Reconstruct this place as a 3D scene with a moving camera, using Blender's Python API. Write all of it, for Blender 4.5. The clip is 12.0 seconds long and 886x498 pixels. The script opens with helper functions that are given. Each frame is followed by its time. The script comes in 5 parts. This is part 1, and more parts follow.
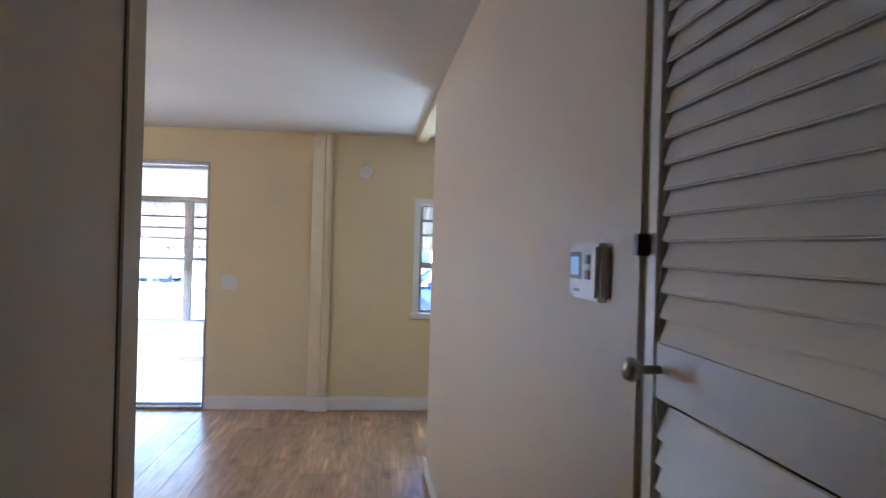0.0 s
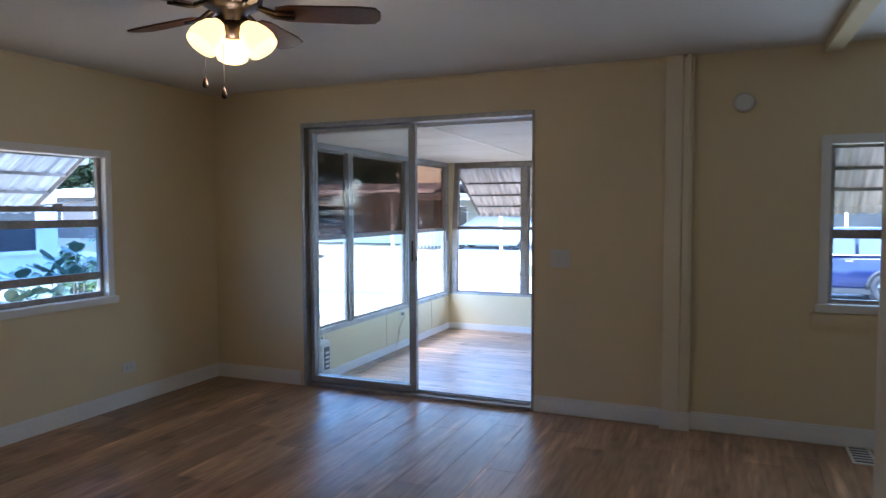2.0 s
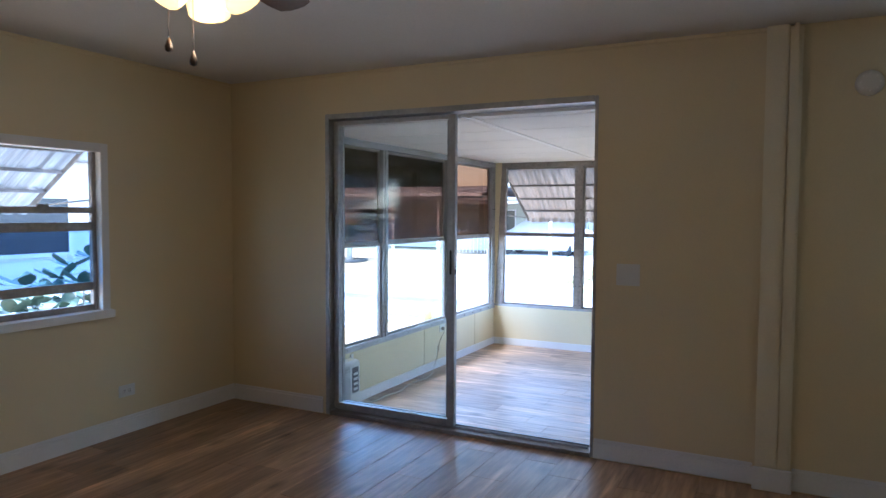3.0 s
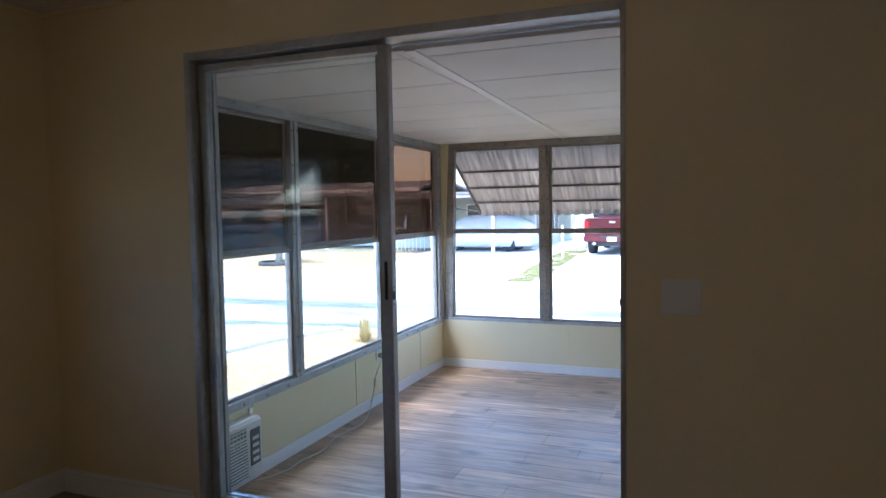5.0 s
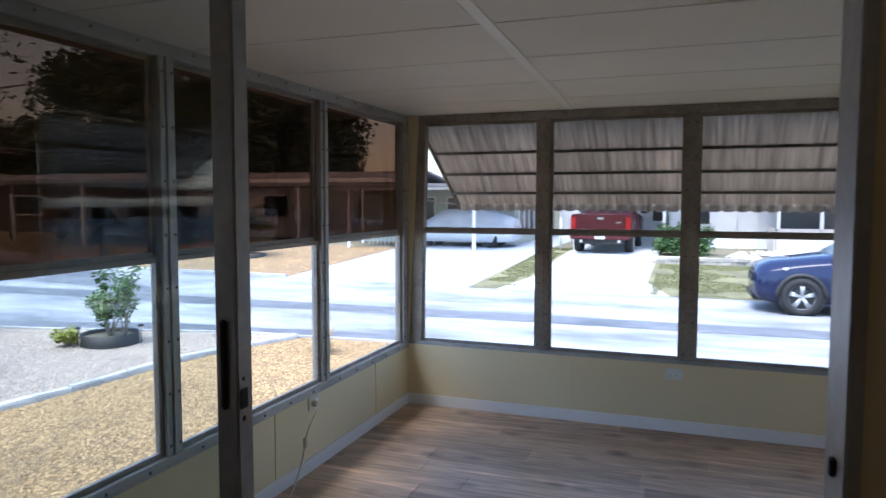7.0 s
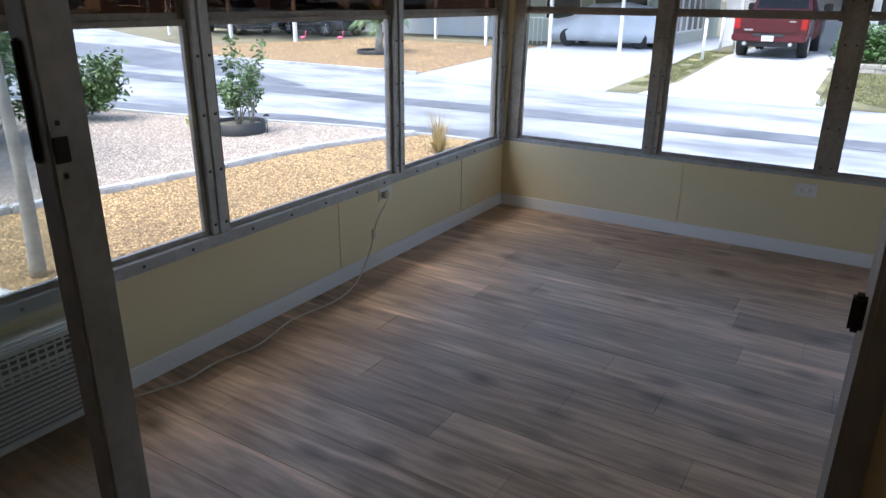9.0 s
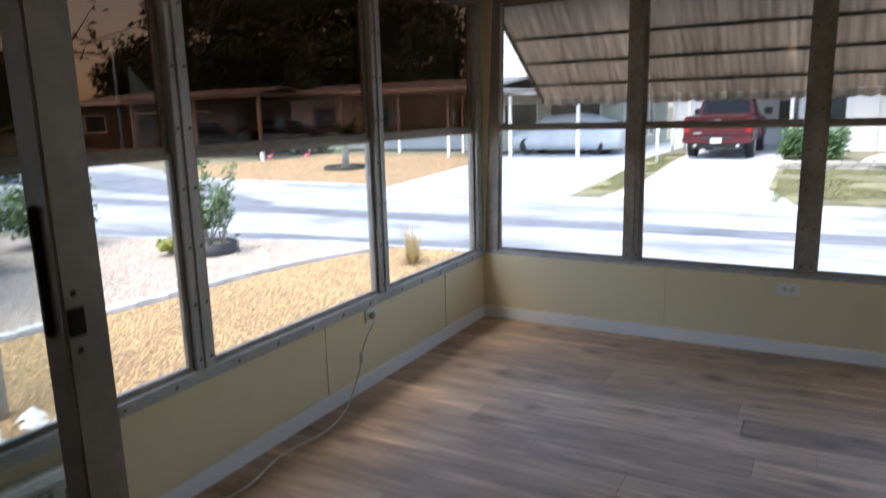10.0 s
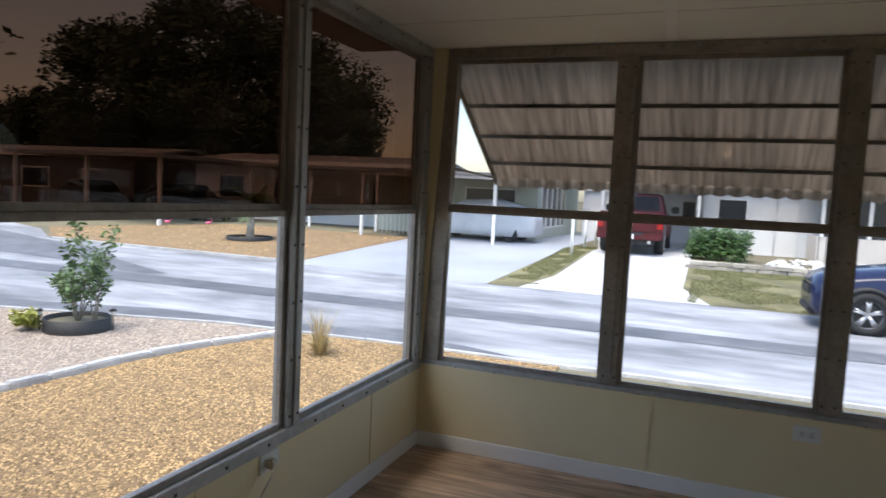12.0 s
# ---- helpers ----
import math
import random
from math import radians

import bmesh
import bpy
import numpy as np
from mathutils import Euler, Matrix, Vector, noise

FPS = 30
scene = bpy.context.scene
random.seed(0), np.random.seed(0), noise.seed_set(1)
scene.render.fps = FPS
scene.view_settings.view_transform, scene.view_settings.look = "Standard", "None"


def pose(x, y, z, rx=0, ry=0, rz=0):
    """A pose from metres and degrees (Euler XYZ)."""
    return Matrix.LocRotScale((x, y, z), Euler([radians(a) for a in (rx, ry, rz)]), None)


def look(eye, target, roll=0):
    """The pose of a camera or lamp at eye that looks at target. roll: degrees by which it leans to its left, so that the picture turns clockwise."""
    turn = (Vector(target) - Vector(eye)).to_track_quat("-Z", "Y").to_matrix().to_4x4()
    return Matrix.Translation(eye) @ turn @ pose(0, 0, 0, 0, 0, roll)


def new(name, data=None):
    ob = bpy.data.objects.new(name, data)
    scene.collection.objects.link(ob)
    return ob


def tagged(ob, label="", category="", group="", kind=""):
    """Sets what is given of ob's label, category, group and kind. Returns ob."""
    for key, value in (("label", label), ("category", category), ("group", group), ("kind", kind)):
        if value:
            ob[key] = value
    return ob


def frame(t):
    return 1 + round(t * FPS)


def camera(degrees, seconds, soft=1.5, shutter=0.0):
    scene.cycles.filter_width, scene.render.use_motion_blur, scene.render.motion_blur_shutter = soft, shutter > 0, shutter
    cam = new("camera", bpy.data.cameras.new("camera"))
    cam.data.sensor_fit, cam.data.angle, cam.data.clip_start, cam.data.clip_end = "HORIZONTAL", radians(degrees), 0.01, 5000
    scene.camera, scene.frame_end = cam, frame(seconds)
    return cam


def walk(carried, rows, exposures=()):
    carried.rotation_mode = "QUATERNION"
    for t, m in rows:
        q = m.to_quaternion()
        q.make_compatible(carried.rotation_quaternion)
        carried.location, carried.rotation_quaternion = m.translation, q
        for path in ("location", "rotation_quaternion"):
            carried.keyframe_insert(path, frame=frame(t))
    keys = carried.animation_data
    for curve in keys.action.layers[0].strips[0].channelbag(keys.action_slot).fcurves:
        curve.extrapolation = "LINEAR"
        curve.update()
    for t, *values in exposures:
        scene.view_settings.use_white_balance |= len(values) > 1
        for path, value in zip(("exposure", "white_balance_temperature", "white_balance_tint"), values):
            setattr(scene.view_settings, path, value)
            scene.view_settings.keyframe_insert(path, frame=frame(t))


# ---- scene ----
cam = camera(65.7, 12.0, soft=1.35, shutter=0.35)
PATH = [
    (0, (0.614, 0.293, 1.36), (0.811, 2.283, 1.358), 1.6),
    (0.5, (0.629, 0.641, 1.369), (0.644, 2.64, 1.322), 0.4),
    (1, (0.659, 0.959, 1.362), (0.248, 2.917, 1.332), -0.1),
    (1.5, (0.565, 1.262, 1.359), (-0.121, 3.139, 1.271), 0.6),
    (2, (0.467, 1.588, 1.358), (-0.305, 3.429, 1.243), -0.2),
    (2.5, (0.381, 1.935, 1.374), (-0.526, 3.716, 1.317), 0.6),
    (3, (0.21, 2.264, 1.365), (-0.688, 4.048, 1.26), 0.3),
    (3.5, (0.08, 2.62, 1.365), (-0.724, 4.449, 1.271), -1.5),
    (3.7, (-0.007, 2.792, 1.371), (-0.841, 4.609, 1.305), -0.7),
    (5.3, (-0.551, 3.843, 1.327), (-1.275, 5.702, 1.188), -1.1),
    (5.5, (-0.615, 3.968, 1.325), (-1.395, 5.803, 1.166), -1.3),
    (6, (-0.813, 4.367, 1.337), (-1.42, 6.272, 1.266), -3.2),
    (6.5, (-0.92, 4.765, 1.322), (-1.45, 6.689, 1.201), -2.4),
    (6.7, (-0.938, 4.922, 1.329), (-1.508, 6.835, 1.204), -1.4),
    (8.3, (-0.774, 5.599, 1.302), (-1.872, 7.249, 1.032), -0.4),
    (8.5, (-0.761, 5.607, 1.271), (-1.819, 7.263, 0.896), 0.1),
    (9, (-0.773, 5.607, 1.184), (-1.762, 7.204, 0.497), 0.6),
    (9.5, (-0.792, 5.603, 1.177), (-1.795, 7.186, 0.479), -0.1),
    (10, (-0.898, 5.623, 1.222), (-1.849, 7.339, 0.833), -1.5),
    (10.5, (-1.058, 5.706, 1.244), (-1.83, 7.533, 0.989), -1.8),
    (11, (-1.169, 5.919, 1.257), (-1.933, 7.754, 1.032), -3.4),
    (11.5, (-1.349, 6.173, 1.248), (-1.932, 8.078, 1.067), 0.6),
    (12, (-1.493, 6.426, 1.19), (-2.21, 8.286, 1.031), 2.8),
]
EXPOSURES = [(0.0, 5.75, 5000, 14), (0.5, 5.0, 5000, 14), (1.0, 4.4, 5000, 14), (1.5, 4.25, 5050, 14), (3.5, 4.1, 5300, 14), (5.5, 3.15, 5600, 14), (6.5, 2.55, 5800, 14), (8.5, 2.15, 6300, 14), (9.0, 2.15, 6400, 14), (9.5, 2.72, 6500, 14), (10.0, 2.35, 6700, 14), (10.5, 2.05, 6900, 14), (12.0, 1.73, 6900, 14)]
walk(cam, [(t, look(eye, target, roll)) for t, eye, target, roll in PATH], EXPOSURES)

# ---------------------------------------------------------------- light
world = bpy.data.worlds.new("sky")
scene.world = world
world.use_nodes = True
wn = world.node_tree
sky = wn.nodes.new("ShaderNodeTexSky")
sky.sky_type = "NISHITA"
sky.sun_disc = False
sky.sun_elevation = radians(70)
sky.sun_rotation = radians(202)
sky.dust_density = 1.5
wn.links.new(sky.outputs[0], wn.nodes["Background"].inputs[0])
wn.nodes["Background"].inputs[1].default_value = 0.15
# added lamp: sky light from the unseen far part of the wide kitchen-side window
day = new("added_window_light", bpy.data.lights.new("added_window_light", "AREA"))
day.data.shape = "RECTANGLE"
day.data.size, day.data.size_y = 1.05, 0.86
day.data.energy = 1.1
day.data.color = (0.86, 0.93, 1.0)
day.matrix_world = look((2.0, 6.12, 1.28), (2.0, 3.0, 1.05))
sun = new("sun", bpy.data.lights.new("sun", "SUN"))
sun.data.energy = 1.2
sun.data.angle = radians(45)
sun.data.color = (1.0, 0.98, 0.95)
sun.matrix_world = look((-3, -7, 30), (0.0, 0.0, 10.0))


# ---------------------------------------------------------------- materials
def surface(name, base, rough=0.6, metal=0.0, fine=60.0, coarse=1.5, vary=0.12, stain=0.12, bump=0.1, each=0.0, stretch=(1, 1, 1), island=False, spec=0.5, streak=0.0, knots=0.0):
    """A painted, worn or natural surface: base colour with fine grain, wide stains and relief."""
    m = bpy.data.materials.new(name)
    m.use_nodes = True
    n, l = m.node_tree.nodes, m.node_tree.links
    b = n["Principled BSDF"]
    b.inputs["Metallic"].default_value = metal
    b.inputs["Specular IOR Level"].default_value = spec
    geo = n.new("ShaderNodeNewGeometry")
    mp = n.new("ShaderNodeVectorMath")
    mp.operation = "MULTIPLY"
    mp.inputs[1].default_value = stretch
    l.new(geo.outputs["Position"], mp.inputs[0])
    f1, f2 = n.new("ShaderNodeTexNoise"), n.new("ShaderNodeTexNoise")
    for f, s, d in ((f1, fine, 4), (f2, coarse, 5)):
        f.inputs["Scale"].default_value = s
        f.inputs["Detail"].default_value = d
        l.new(mp.outputs[0], f.inputs["Vector"])

    def ranged(source, amount):
        r = n.new("ShaderNodeMapRange")
        r.inputs[1].default_value, r.inputs[2].default_value = 0.25, 0.75
        r.inputs[3].default_value, r.inputs[4].default_value = 1 - amount, 1 + amount
        l.new(source, r.inputs[0])
        return r.outputs[0]

    def times(a, c):
        t = n.new("ShaderNodeMath")
        t.operation = "MULTIPLY"
        l.new(a, t.inputs[0])
        l.new(c, t.inputs[1])
        return t.outputs[0]

    value = times(ranged(f1.outputs[0], vary), ranged(f2.outputs[0], stain))
    if each:
        if island:
            source = geo.outputs["Random Per Island"]
        else:
            source = n.new("ShaderNodeObjectInfo").outputs["Random"]
        r = n.new("ShaderNodeMapRange")
        r.inputs[3].default_value, r.inputs[4].default_value = 1 - each, 1 + each
        l.new(source, r.inputs[0])
        value = times(value, r.outputs[0])
    if streak:
        f3 = n.new("ShaderNodeTexNoise")
        f3.inputs["Scale"].default_value = 34
        f3.inputs["Detail"].default_value = 2
        thin = n.new("ShaderNodeVectorMath")
        thin.operation = "MULTIPLY"
        thin.inputs[1].default_value = (0.35, 0.35, 1)
        l.new(mp.outputs[0], thin.inputs[0])
        l.new(thin.outputs[0], f3.inputs["Vector"])
        r = n.new("ShaderNodeMapRange")
        r.inputs[1].default_value, r.inputs[2].default_value = 0.60, 0.74
        r.inputs[3].default_value, r.inputs[4].default_value = 1.0, 1.0 + streak
        l.new(f3.outputs[0], r.inputs[0])
        value = times(value, r.outputs[0])
    if knots:
        v = n.new("ShaderNodeTexVoronoi")
        v.inputs["Scale"].default_value = 1.0
        kv = n.new("ShaderNodeVectorMath")
        kv.operation = "MULTIPLY"
        kv.inputs[1].default_value = tuple(6.0 if q == 1 else 32.0 for q in stretch[:2]) + (1,)
        l.new(mp.outputs[0], kv.inputs[0])
        l.new(kv.outputs[0], v.inputs["Vector"])
        r = n.new("ShaderNodeMapRange")
        r.inputs[1].default_value, r.inputs[2].default_value = 0.04, 0.30
        r.inputs[3].default_value, r.inputs[4].default_value = 1.0 - knots, 1.0
        l.new(v.outputs["Distance"], r.inputs[0])
        value = times(value, r.outputs[0])
    mix = n.new("ShaderNodeVectorMath")
    mix.operation = "SCALE"
    mix.inputs[0].default_value = base
    l.new(value, mix.inputs["Scale"])
    l.new(mix.outputs[0], b.inputs["Base Color"])
    rr = n.new("ShaderNodeMapRange")
    rr.inputs[3].default_value, rr.inputs[4].default_value = max(0.02, rough - 0.12), min(1, rough + 0.12)
    l.new(f2.outputs[0], rr.inputs[0])
    l.new(rr.outputs[0], b.inputs["Roughness"])
    if bump:
        bp = n.new("ShaderNodeBump")
        bp.inputs["Strength"].default_value = bump
        bp.inputs["Distance"].default_value = 0.01
        l.new(f1.outputs[0], bp.inputs["Height"])
        l.new(bp.outputs[0], b.inputs["Normal"])
    return m


def glass(name, tint, gloss=1.0, rough=0.0):
    """A thin pane: tinted straight-through light, with a mirror gloss by Fresnel."""
    m = bpy.data.materials.new(name)
    m.use_nodes = True
    n, l = m.node_tree.nodes, m.node_tree.links
    n.remove(n["Principled BSDF"])
    tr, gl, mx, fr, k, pw = (n.new("ShaderNode" + s) for s in ("BsdfTransparent", "BsdfGlossy", "MixShader", "LayerWeight", "Math", "Math"))
    tr.inputs[0].default_value = (*tint, 1)
    gl.inputs["Roughness"].default_value = rough
    fr.inputs[0].default_value = 0.5
    pw.operation = "POWER"
    pw.inputs[1].default_value = 4.0
    l.new(fr.outputs["Facing"], pw.inputs[0])
    k.operation = "MULTIPLY_ADD"
    k.inputs[1].default_value = 0.5 * gloss
    k.inputs[2].default_value = 0.02 * gloss
    l.new(pw.outputs[0], k.inputs[0])
    l.new(k.outputs[0], mx.inputs[0])
    l.new(tr.outputs[0], mx.inputs[1])
    l.new(gl.outputs[0], mx.inputs[2])
    l.new(mx.outputs[0], n["Material Output"].inputs[0])
    return m


def glow(name, colour, strength):
    m = bpy.data.materials.new(name)
    m.use_nodes = True
    b = m.node_tree.nodes["Principled BSDF"]
    b.inputs["Base Color"].default_value = (*colour, 1)
    b.inputs["Emission Color"].default_value = (*colour, 1)
    b.inputs["Emission Strength"].default_value = strength
    return m


PILASTER = surface("pale_cream_gloss_paint", (0.80, 0.72, 0.52), 0.35, fine=120, coarse=0.8, vary=0.03, stain=0.05, bump=0.08)
WALL = surface("cream_paint", (0.735, 0.623, 0.388), 0.55, fine=180, coarse=0.8, vary=0.03, stain=0.05, bump=0.12)
HALLPAINT = surface("pale_beige_paint", (0.68, 0.60, 0.46), 0.5, fine=180, coarse=0.8, vary=0.03, stain=0.06, bump=0.12)
TRIM = surface("white_trim_paint", (0.80, 0.79, 0.76), 0.4, fine=90, coarse=2, vary=0.03, stain=0.05, bump=0.05)
CEIL = surface("ceiling_paint", (0.72, 0.70, 0.67), 0.8, fine=120, coarse=1.2, vary=0.05, stain=0.05, bump=0.25)
PANELW = surface("white_ceiling_panel", (0.74, 0.72, 0.68), 0.6, fine=140, coarse=1.1, vary=0.04, stain=0.08, bump=0.2)
PLANK_Y = surface("oak_laminate", (0.37, 0.228, 0.128), 0.36, fine=42, coarse=6, vary=0.34, stain=0.30, bump=0.05, each=0.24, stretch=(1, 0.10, 1), streak=0.55, knots=0.5, spec=0.35)
PLANK_X = surface("oak_laminate_greyed", (0.44, 0.295, 0.19), 0.40, fine=42, coarse=6, vary=0.34, stain=0.30, bump=0.05, each=0.24, stretch=(0.10, 1, 1), streak=0.65, knots=0.55, spec=0.28)
SUBFLOOR = surface("dark_joint", (0.07, 0.05, 0.035), 0.8)
ALU = surface("weathered_aluminium", (0.42, 0.42, 0.415), 0.48, metal=0.5, fine=40, coarse=4, vary=0.12, stain=0.22, bump=0.08)
ALUD = surface("oxidised_dark_aluminium", (0.31, 0.28, 0.25), 0.5, metal=0.4, fine=40, coarse=5, vary=0.15, stain=0.3, bump=0.1)
STEEL = surface("screw_steel", (0.10, 0.09, 0.08), 0.5, metal=0.6)
DARK = surface("black_rubber", (0.02, 0.02, 0.02), 0.6)
GLASS = glass("clear_glass", (0.93, 0.95, 0.95), 0.8)
TINT = glass("dark_tinted_film_glass", (0.24, 0.172, 0.135), 0.6)
MILKY = glass("dusty_bluish_glass", (0.40, 0.50, 0.62), 0.6, 0.05)
SCREEN = glass("dusty_screened_glass", (0.74, 0.74, 0.735), 0.5, 0.02)
HAZE = glass("dusty_glass", (0.84, 0.87, 0.88), 0.5, 0.02)
WHITEP = surface("white_plastic", (0.72, 0.71, 0.67), 0.4, fine=200, vary=0.02, stain=0.04, bump=0.03)
GREYP = surface("grey_plastic", (0.12, 0.12, 0.13), 0.4)
DISPLAY = glow("lit_display", (0.35, 0.6, 0.85), 0.005)
BRONZE = surface("dark_bronze", (0.035, 0.025, 0.02), 0.35, metal=0.5)
BLADE = surface("walnut_blade", (0.07, 0.03, 0.018), 0.35, fine=50, vary=0.3, stretch=(1, 1, 1))
SHADE = glow("lit_amber_glass", (1.0, 0.60, 0.18), 0.14)
BRASS = surface("aged_brass", (0.35, 0.28, 0.2), 0.35, metal=0.9)
CHROME = surface("brushed_nickel", (0.55, 0.54, 0.52), 0.3, metal=0.9)
CORD = surface("ivory_cord", (0.62, 0.56, 0.44), 0.5)
ASPHALT = surface("worn_asphalt", (0.27, 0.275, 0.285), 0.65, fine=3.4, coarse=0.9, vary=0.28, stain=0.55, bump=0.2, stretch=(0.4, 1, 1))
PATCH = surface("dark_asphalt_patch", (0.125, 0.128, 0.135), 0.6, fine=3, coarse=0.8, vary=0.25, stain=0.35, bump=0.2)
CONCRETE = surface("pale_concrete", (0.55, 0.55, 0.54), 0.75, fine=14, coarse=0.5, vary=0.06, stain=0.12, bump=0.1)
CONCRETE2 = surface("grey_painted_concrete", (0.36, 0.38, 0.41), 0.6, fine=14, coarse=0.5, vary=0.06, stain=0.15, bump=0.1)
KERB = surface("weathered_kerb_concrete", (0.47, 0.47, 0.46), 0.85, fine=30, coarse=2.5, vary=0.15, stain=0.3, bump=0.4, each=0.12)
TANBED = surface("tan_gravel_bed", (0.24, 0.155, 0.075), 0.9, fine=45, coarse=1.2, vary=0.4, stain=0.15, bump=0.7)
TANSTONE = surface("tan_pebbles", (0.40, 0.272, 0.132), 0.8, fine=30, vary=0.1, stain=0.2, coarse=0.9, bump=0.1, each=0.68, island=True)
GREYBED = surface("pinkish_gravel_bed", (0.30, 0.24, 0.20), 0.9, fine=45, coarse=1.2, vary=0.4, stain=0.15, bump=0.7)
GREYSTONE = surface("pinkish_grey_pebbles", (0.43, 0.36, 0.28), 0.8, fine=30, vary=0.1, stain=0.1, bump=0.1, each=0.5, island=True)
WHITESTONE = surface("white_river_stones", (0.62, 0.60, 0.56), 0.7, fine=20, vary=0.15, each=0.25, island=True)
SOIL = surface("dry_lawn_soil", (0.17, 0.15, 0.09), 0.95, fine=8, coarse=0.4, vary=0.3, stain=0.3, bump=0.4)
LAWN = surface("patchy_lawn", (0.17, 0.155, 0.075), 0.95, fine=9, coarse=1.1, vary=0.3, stain=0.55, bump=0.5)
GRASSB = surface("grass_blades", (0.15, 0.155, 0.055), 0.8, each=0.5, island=True)
LEAF = surface("shrub_leaves", (0.09, 0.155, 0.045), 0.5, fine=20, vary=0.1, each=0.5, island=True)
LEAF2 = surface("dark_hedge_leaves", (0.045, 0.10, 0.02), 0.5, fine=20, vary=0.1, each=0.5, island=True)
LEAF3 = surface("yellow_green_leaves", (0.28, 0.30, 0.05), 0.6, fine=20, vary=0.1, each=0.4, island=True)
LEAF4 = surface("bluish_succulent_leaves", (0.10, 0.16, 0.12), 0.5, fine=20, vary=0.1, each=0.3, island=True)
TREES = surface("far_tree_leaves", (0.035, 0.055, 0.02), 0.8, each=0.5, island=True)
STRAW = surface("dry_straw_grass", (0.50, 0.40, 0.20), 0.8, each=0.3, island=True)
BARK = surface("pale_bark", (0.36, 0.33, 0.29), 0.9, fine=40, coarse=6, vary=0.25, stain=0.3, bump=0.6)
SIDING = surface("white_siding", (0.74, 0.75, 0.75), 0.5, fine=20, coarse=0.6, vary=0.03, stain=0.08)
# near-black brown: the shade over the far home is put into its colour
BEIGES = surface("shade_darkened_brown_siding", (0.09, 0.075, 0.063), 0.6, fine=20, coarse=0.6, vary=0.03, stain=0.08)
CREAMW = surface("cream_porch_panels", (0.60, 0.545, 0.49), 0.6, fine=20, coarse=0.6, vary=0.04, stain=0.1)
GREENS = surface("pale_green_siding", (0.52, 0.55, 0.46), 0.6, fine=20, coarse=0.6, vary=0.03, stain=0.08)
ROOFM = surface("weathered_metal_roof", (0.24, 0.23, 0.225), 0.5, fine=20, coarse=0.8, vary=0.06, stain=0.2)
# streaks along the slope: ridge shading put into the colour, with dirt
AWN = surface("chalky_ridge_shaded_awning", (0.54, 0.465, 0.385), 0.55, fine=42, coarse=4, vary=0.32, stain=0.2, bump=0.05, stretch=(1, 0.05, 0.05))
AWN_W = surface("chalky_ridge_shaded_awning_side", (0.42, 0.42, 0.41), 0.55, fine=42, coarse=4, vary=0.32, stain=0.2, bump=0.05, stretch=(0.05, 1, 0.05))
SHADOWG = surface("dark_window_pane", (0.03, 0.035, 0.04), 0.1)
CARGLASS = surface("car_window_glass", (0.05, 0.06, 0.07), 0.13, bump=0.0, spec=1.0)
REDP = surface("red_car_paint", (0.075, 0.006, 0.010), 0.22, fine=400, vary=0.03, bump=0.0)
BLUEP = surface("blue_car_paint", (0.006, 0.011, 0.045), 0.18, fine=400, vary=0.03, bump=0.0)
BLACKP = surface("black_car_paint", (0.015, 0.016, 0.018), 0.25, bump=0.0)
TYRE = surface("tyre_rubber", (0.018, 0.018, 0.018), 0.8)
ALLOY = surface("alloy_wheel", (0.5, 0.5, 0.5), 0.3, metal=0.8)
LAMPR = surface("red_lamp_lens", (0.35, 0.01, 0.01), 0.2, bump=0)
LAMPW = surface("clear_lamp_lens", (0.7, 0.72, 0.75), 0.15, bump=0)
PLATEW = surface("plate_white", (0.75, 0.75, 0.75), 0.4)
COVER = surface("silver_car_cover", (0.55, 0.56, 0.57), 0.5, fine=10, coarse=2, vary=0.05, stain=0.12, bump=0.3)
STONEW = surface("stacked_stone", (0.42, 0.38, 0.32), 0.85, each=0.25, bump=0.4)
PINK = surface("pink_plastic", (0.75, 0.12, 0.25), 0.4)
BLUEC = surface("sky_blue_paint", (0.10, 0.35, 0.60), 0.3)


# ---------------------------------------------------------------- mesh helpers
def box(bm, x0, x1, y0, y1, z0, z1, bevel=0.0):
    q = bmesh.ops.create_cube(bm, size=1)["verts"]
    for v in q:
        v.co = Vector((x0 + (v.co.x + 0.5) * (x1 - x0), y0 + (v.co.y + 0.5) * (y1 - y0), z0 + (v.co.z + 0.5) * (z1 - z0)))
    if bevel:
        es = list({e for v in q for e in v.link_edges})
        bmesh.ops.bevel(bm, geom=es, offset=bevel, segments=2, affect="EDGES", clamp_overlap=True)
    return bm


def boxed(*a, bevel=0.0):
    return box(bmesh.new(), *a, bevel=bevel)


def tube(bm, pts, radii, sides=10, cap=True):
    """A round bar along points; radii one number or one each."""
    pts = [Vector(p) for p in pts]
    if isinstance(radii, (int, float)):
        radii = [radii] * len(pts)
    rings = []
    for i, p in enumerate(pts):
        d = (pts[min(i + 1, len(pts) - 1)] - pts[max(i - 1, 0)]).normalized()
        u = d.orthogonal().normalized() if i == 0 else (u - d * u.dot(d)).normalized()
        w = d.cross(u)
        rings.append([bm.verts.new(p + radii[i] * (math.cos(a) * u + math.sin(a) * w)) for a in (2 * math.pi * k / sides for k in range(sides))])
    for a, b in zip(rings, rings[1:]):
        for k in range(sides):
            bm.faces.new((a[k], a[(k + 1) % sides], b[(k + 1) % sides], b[k])).smooth = True
    if cap:
        bm.faces.new(rings[0][::-1])
        bm.faces.new(rings[-1])
    return bm


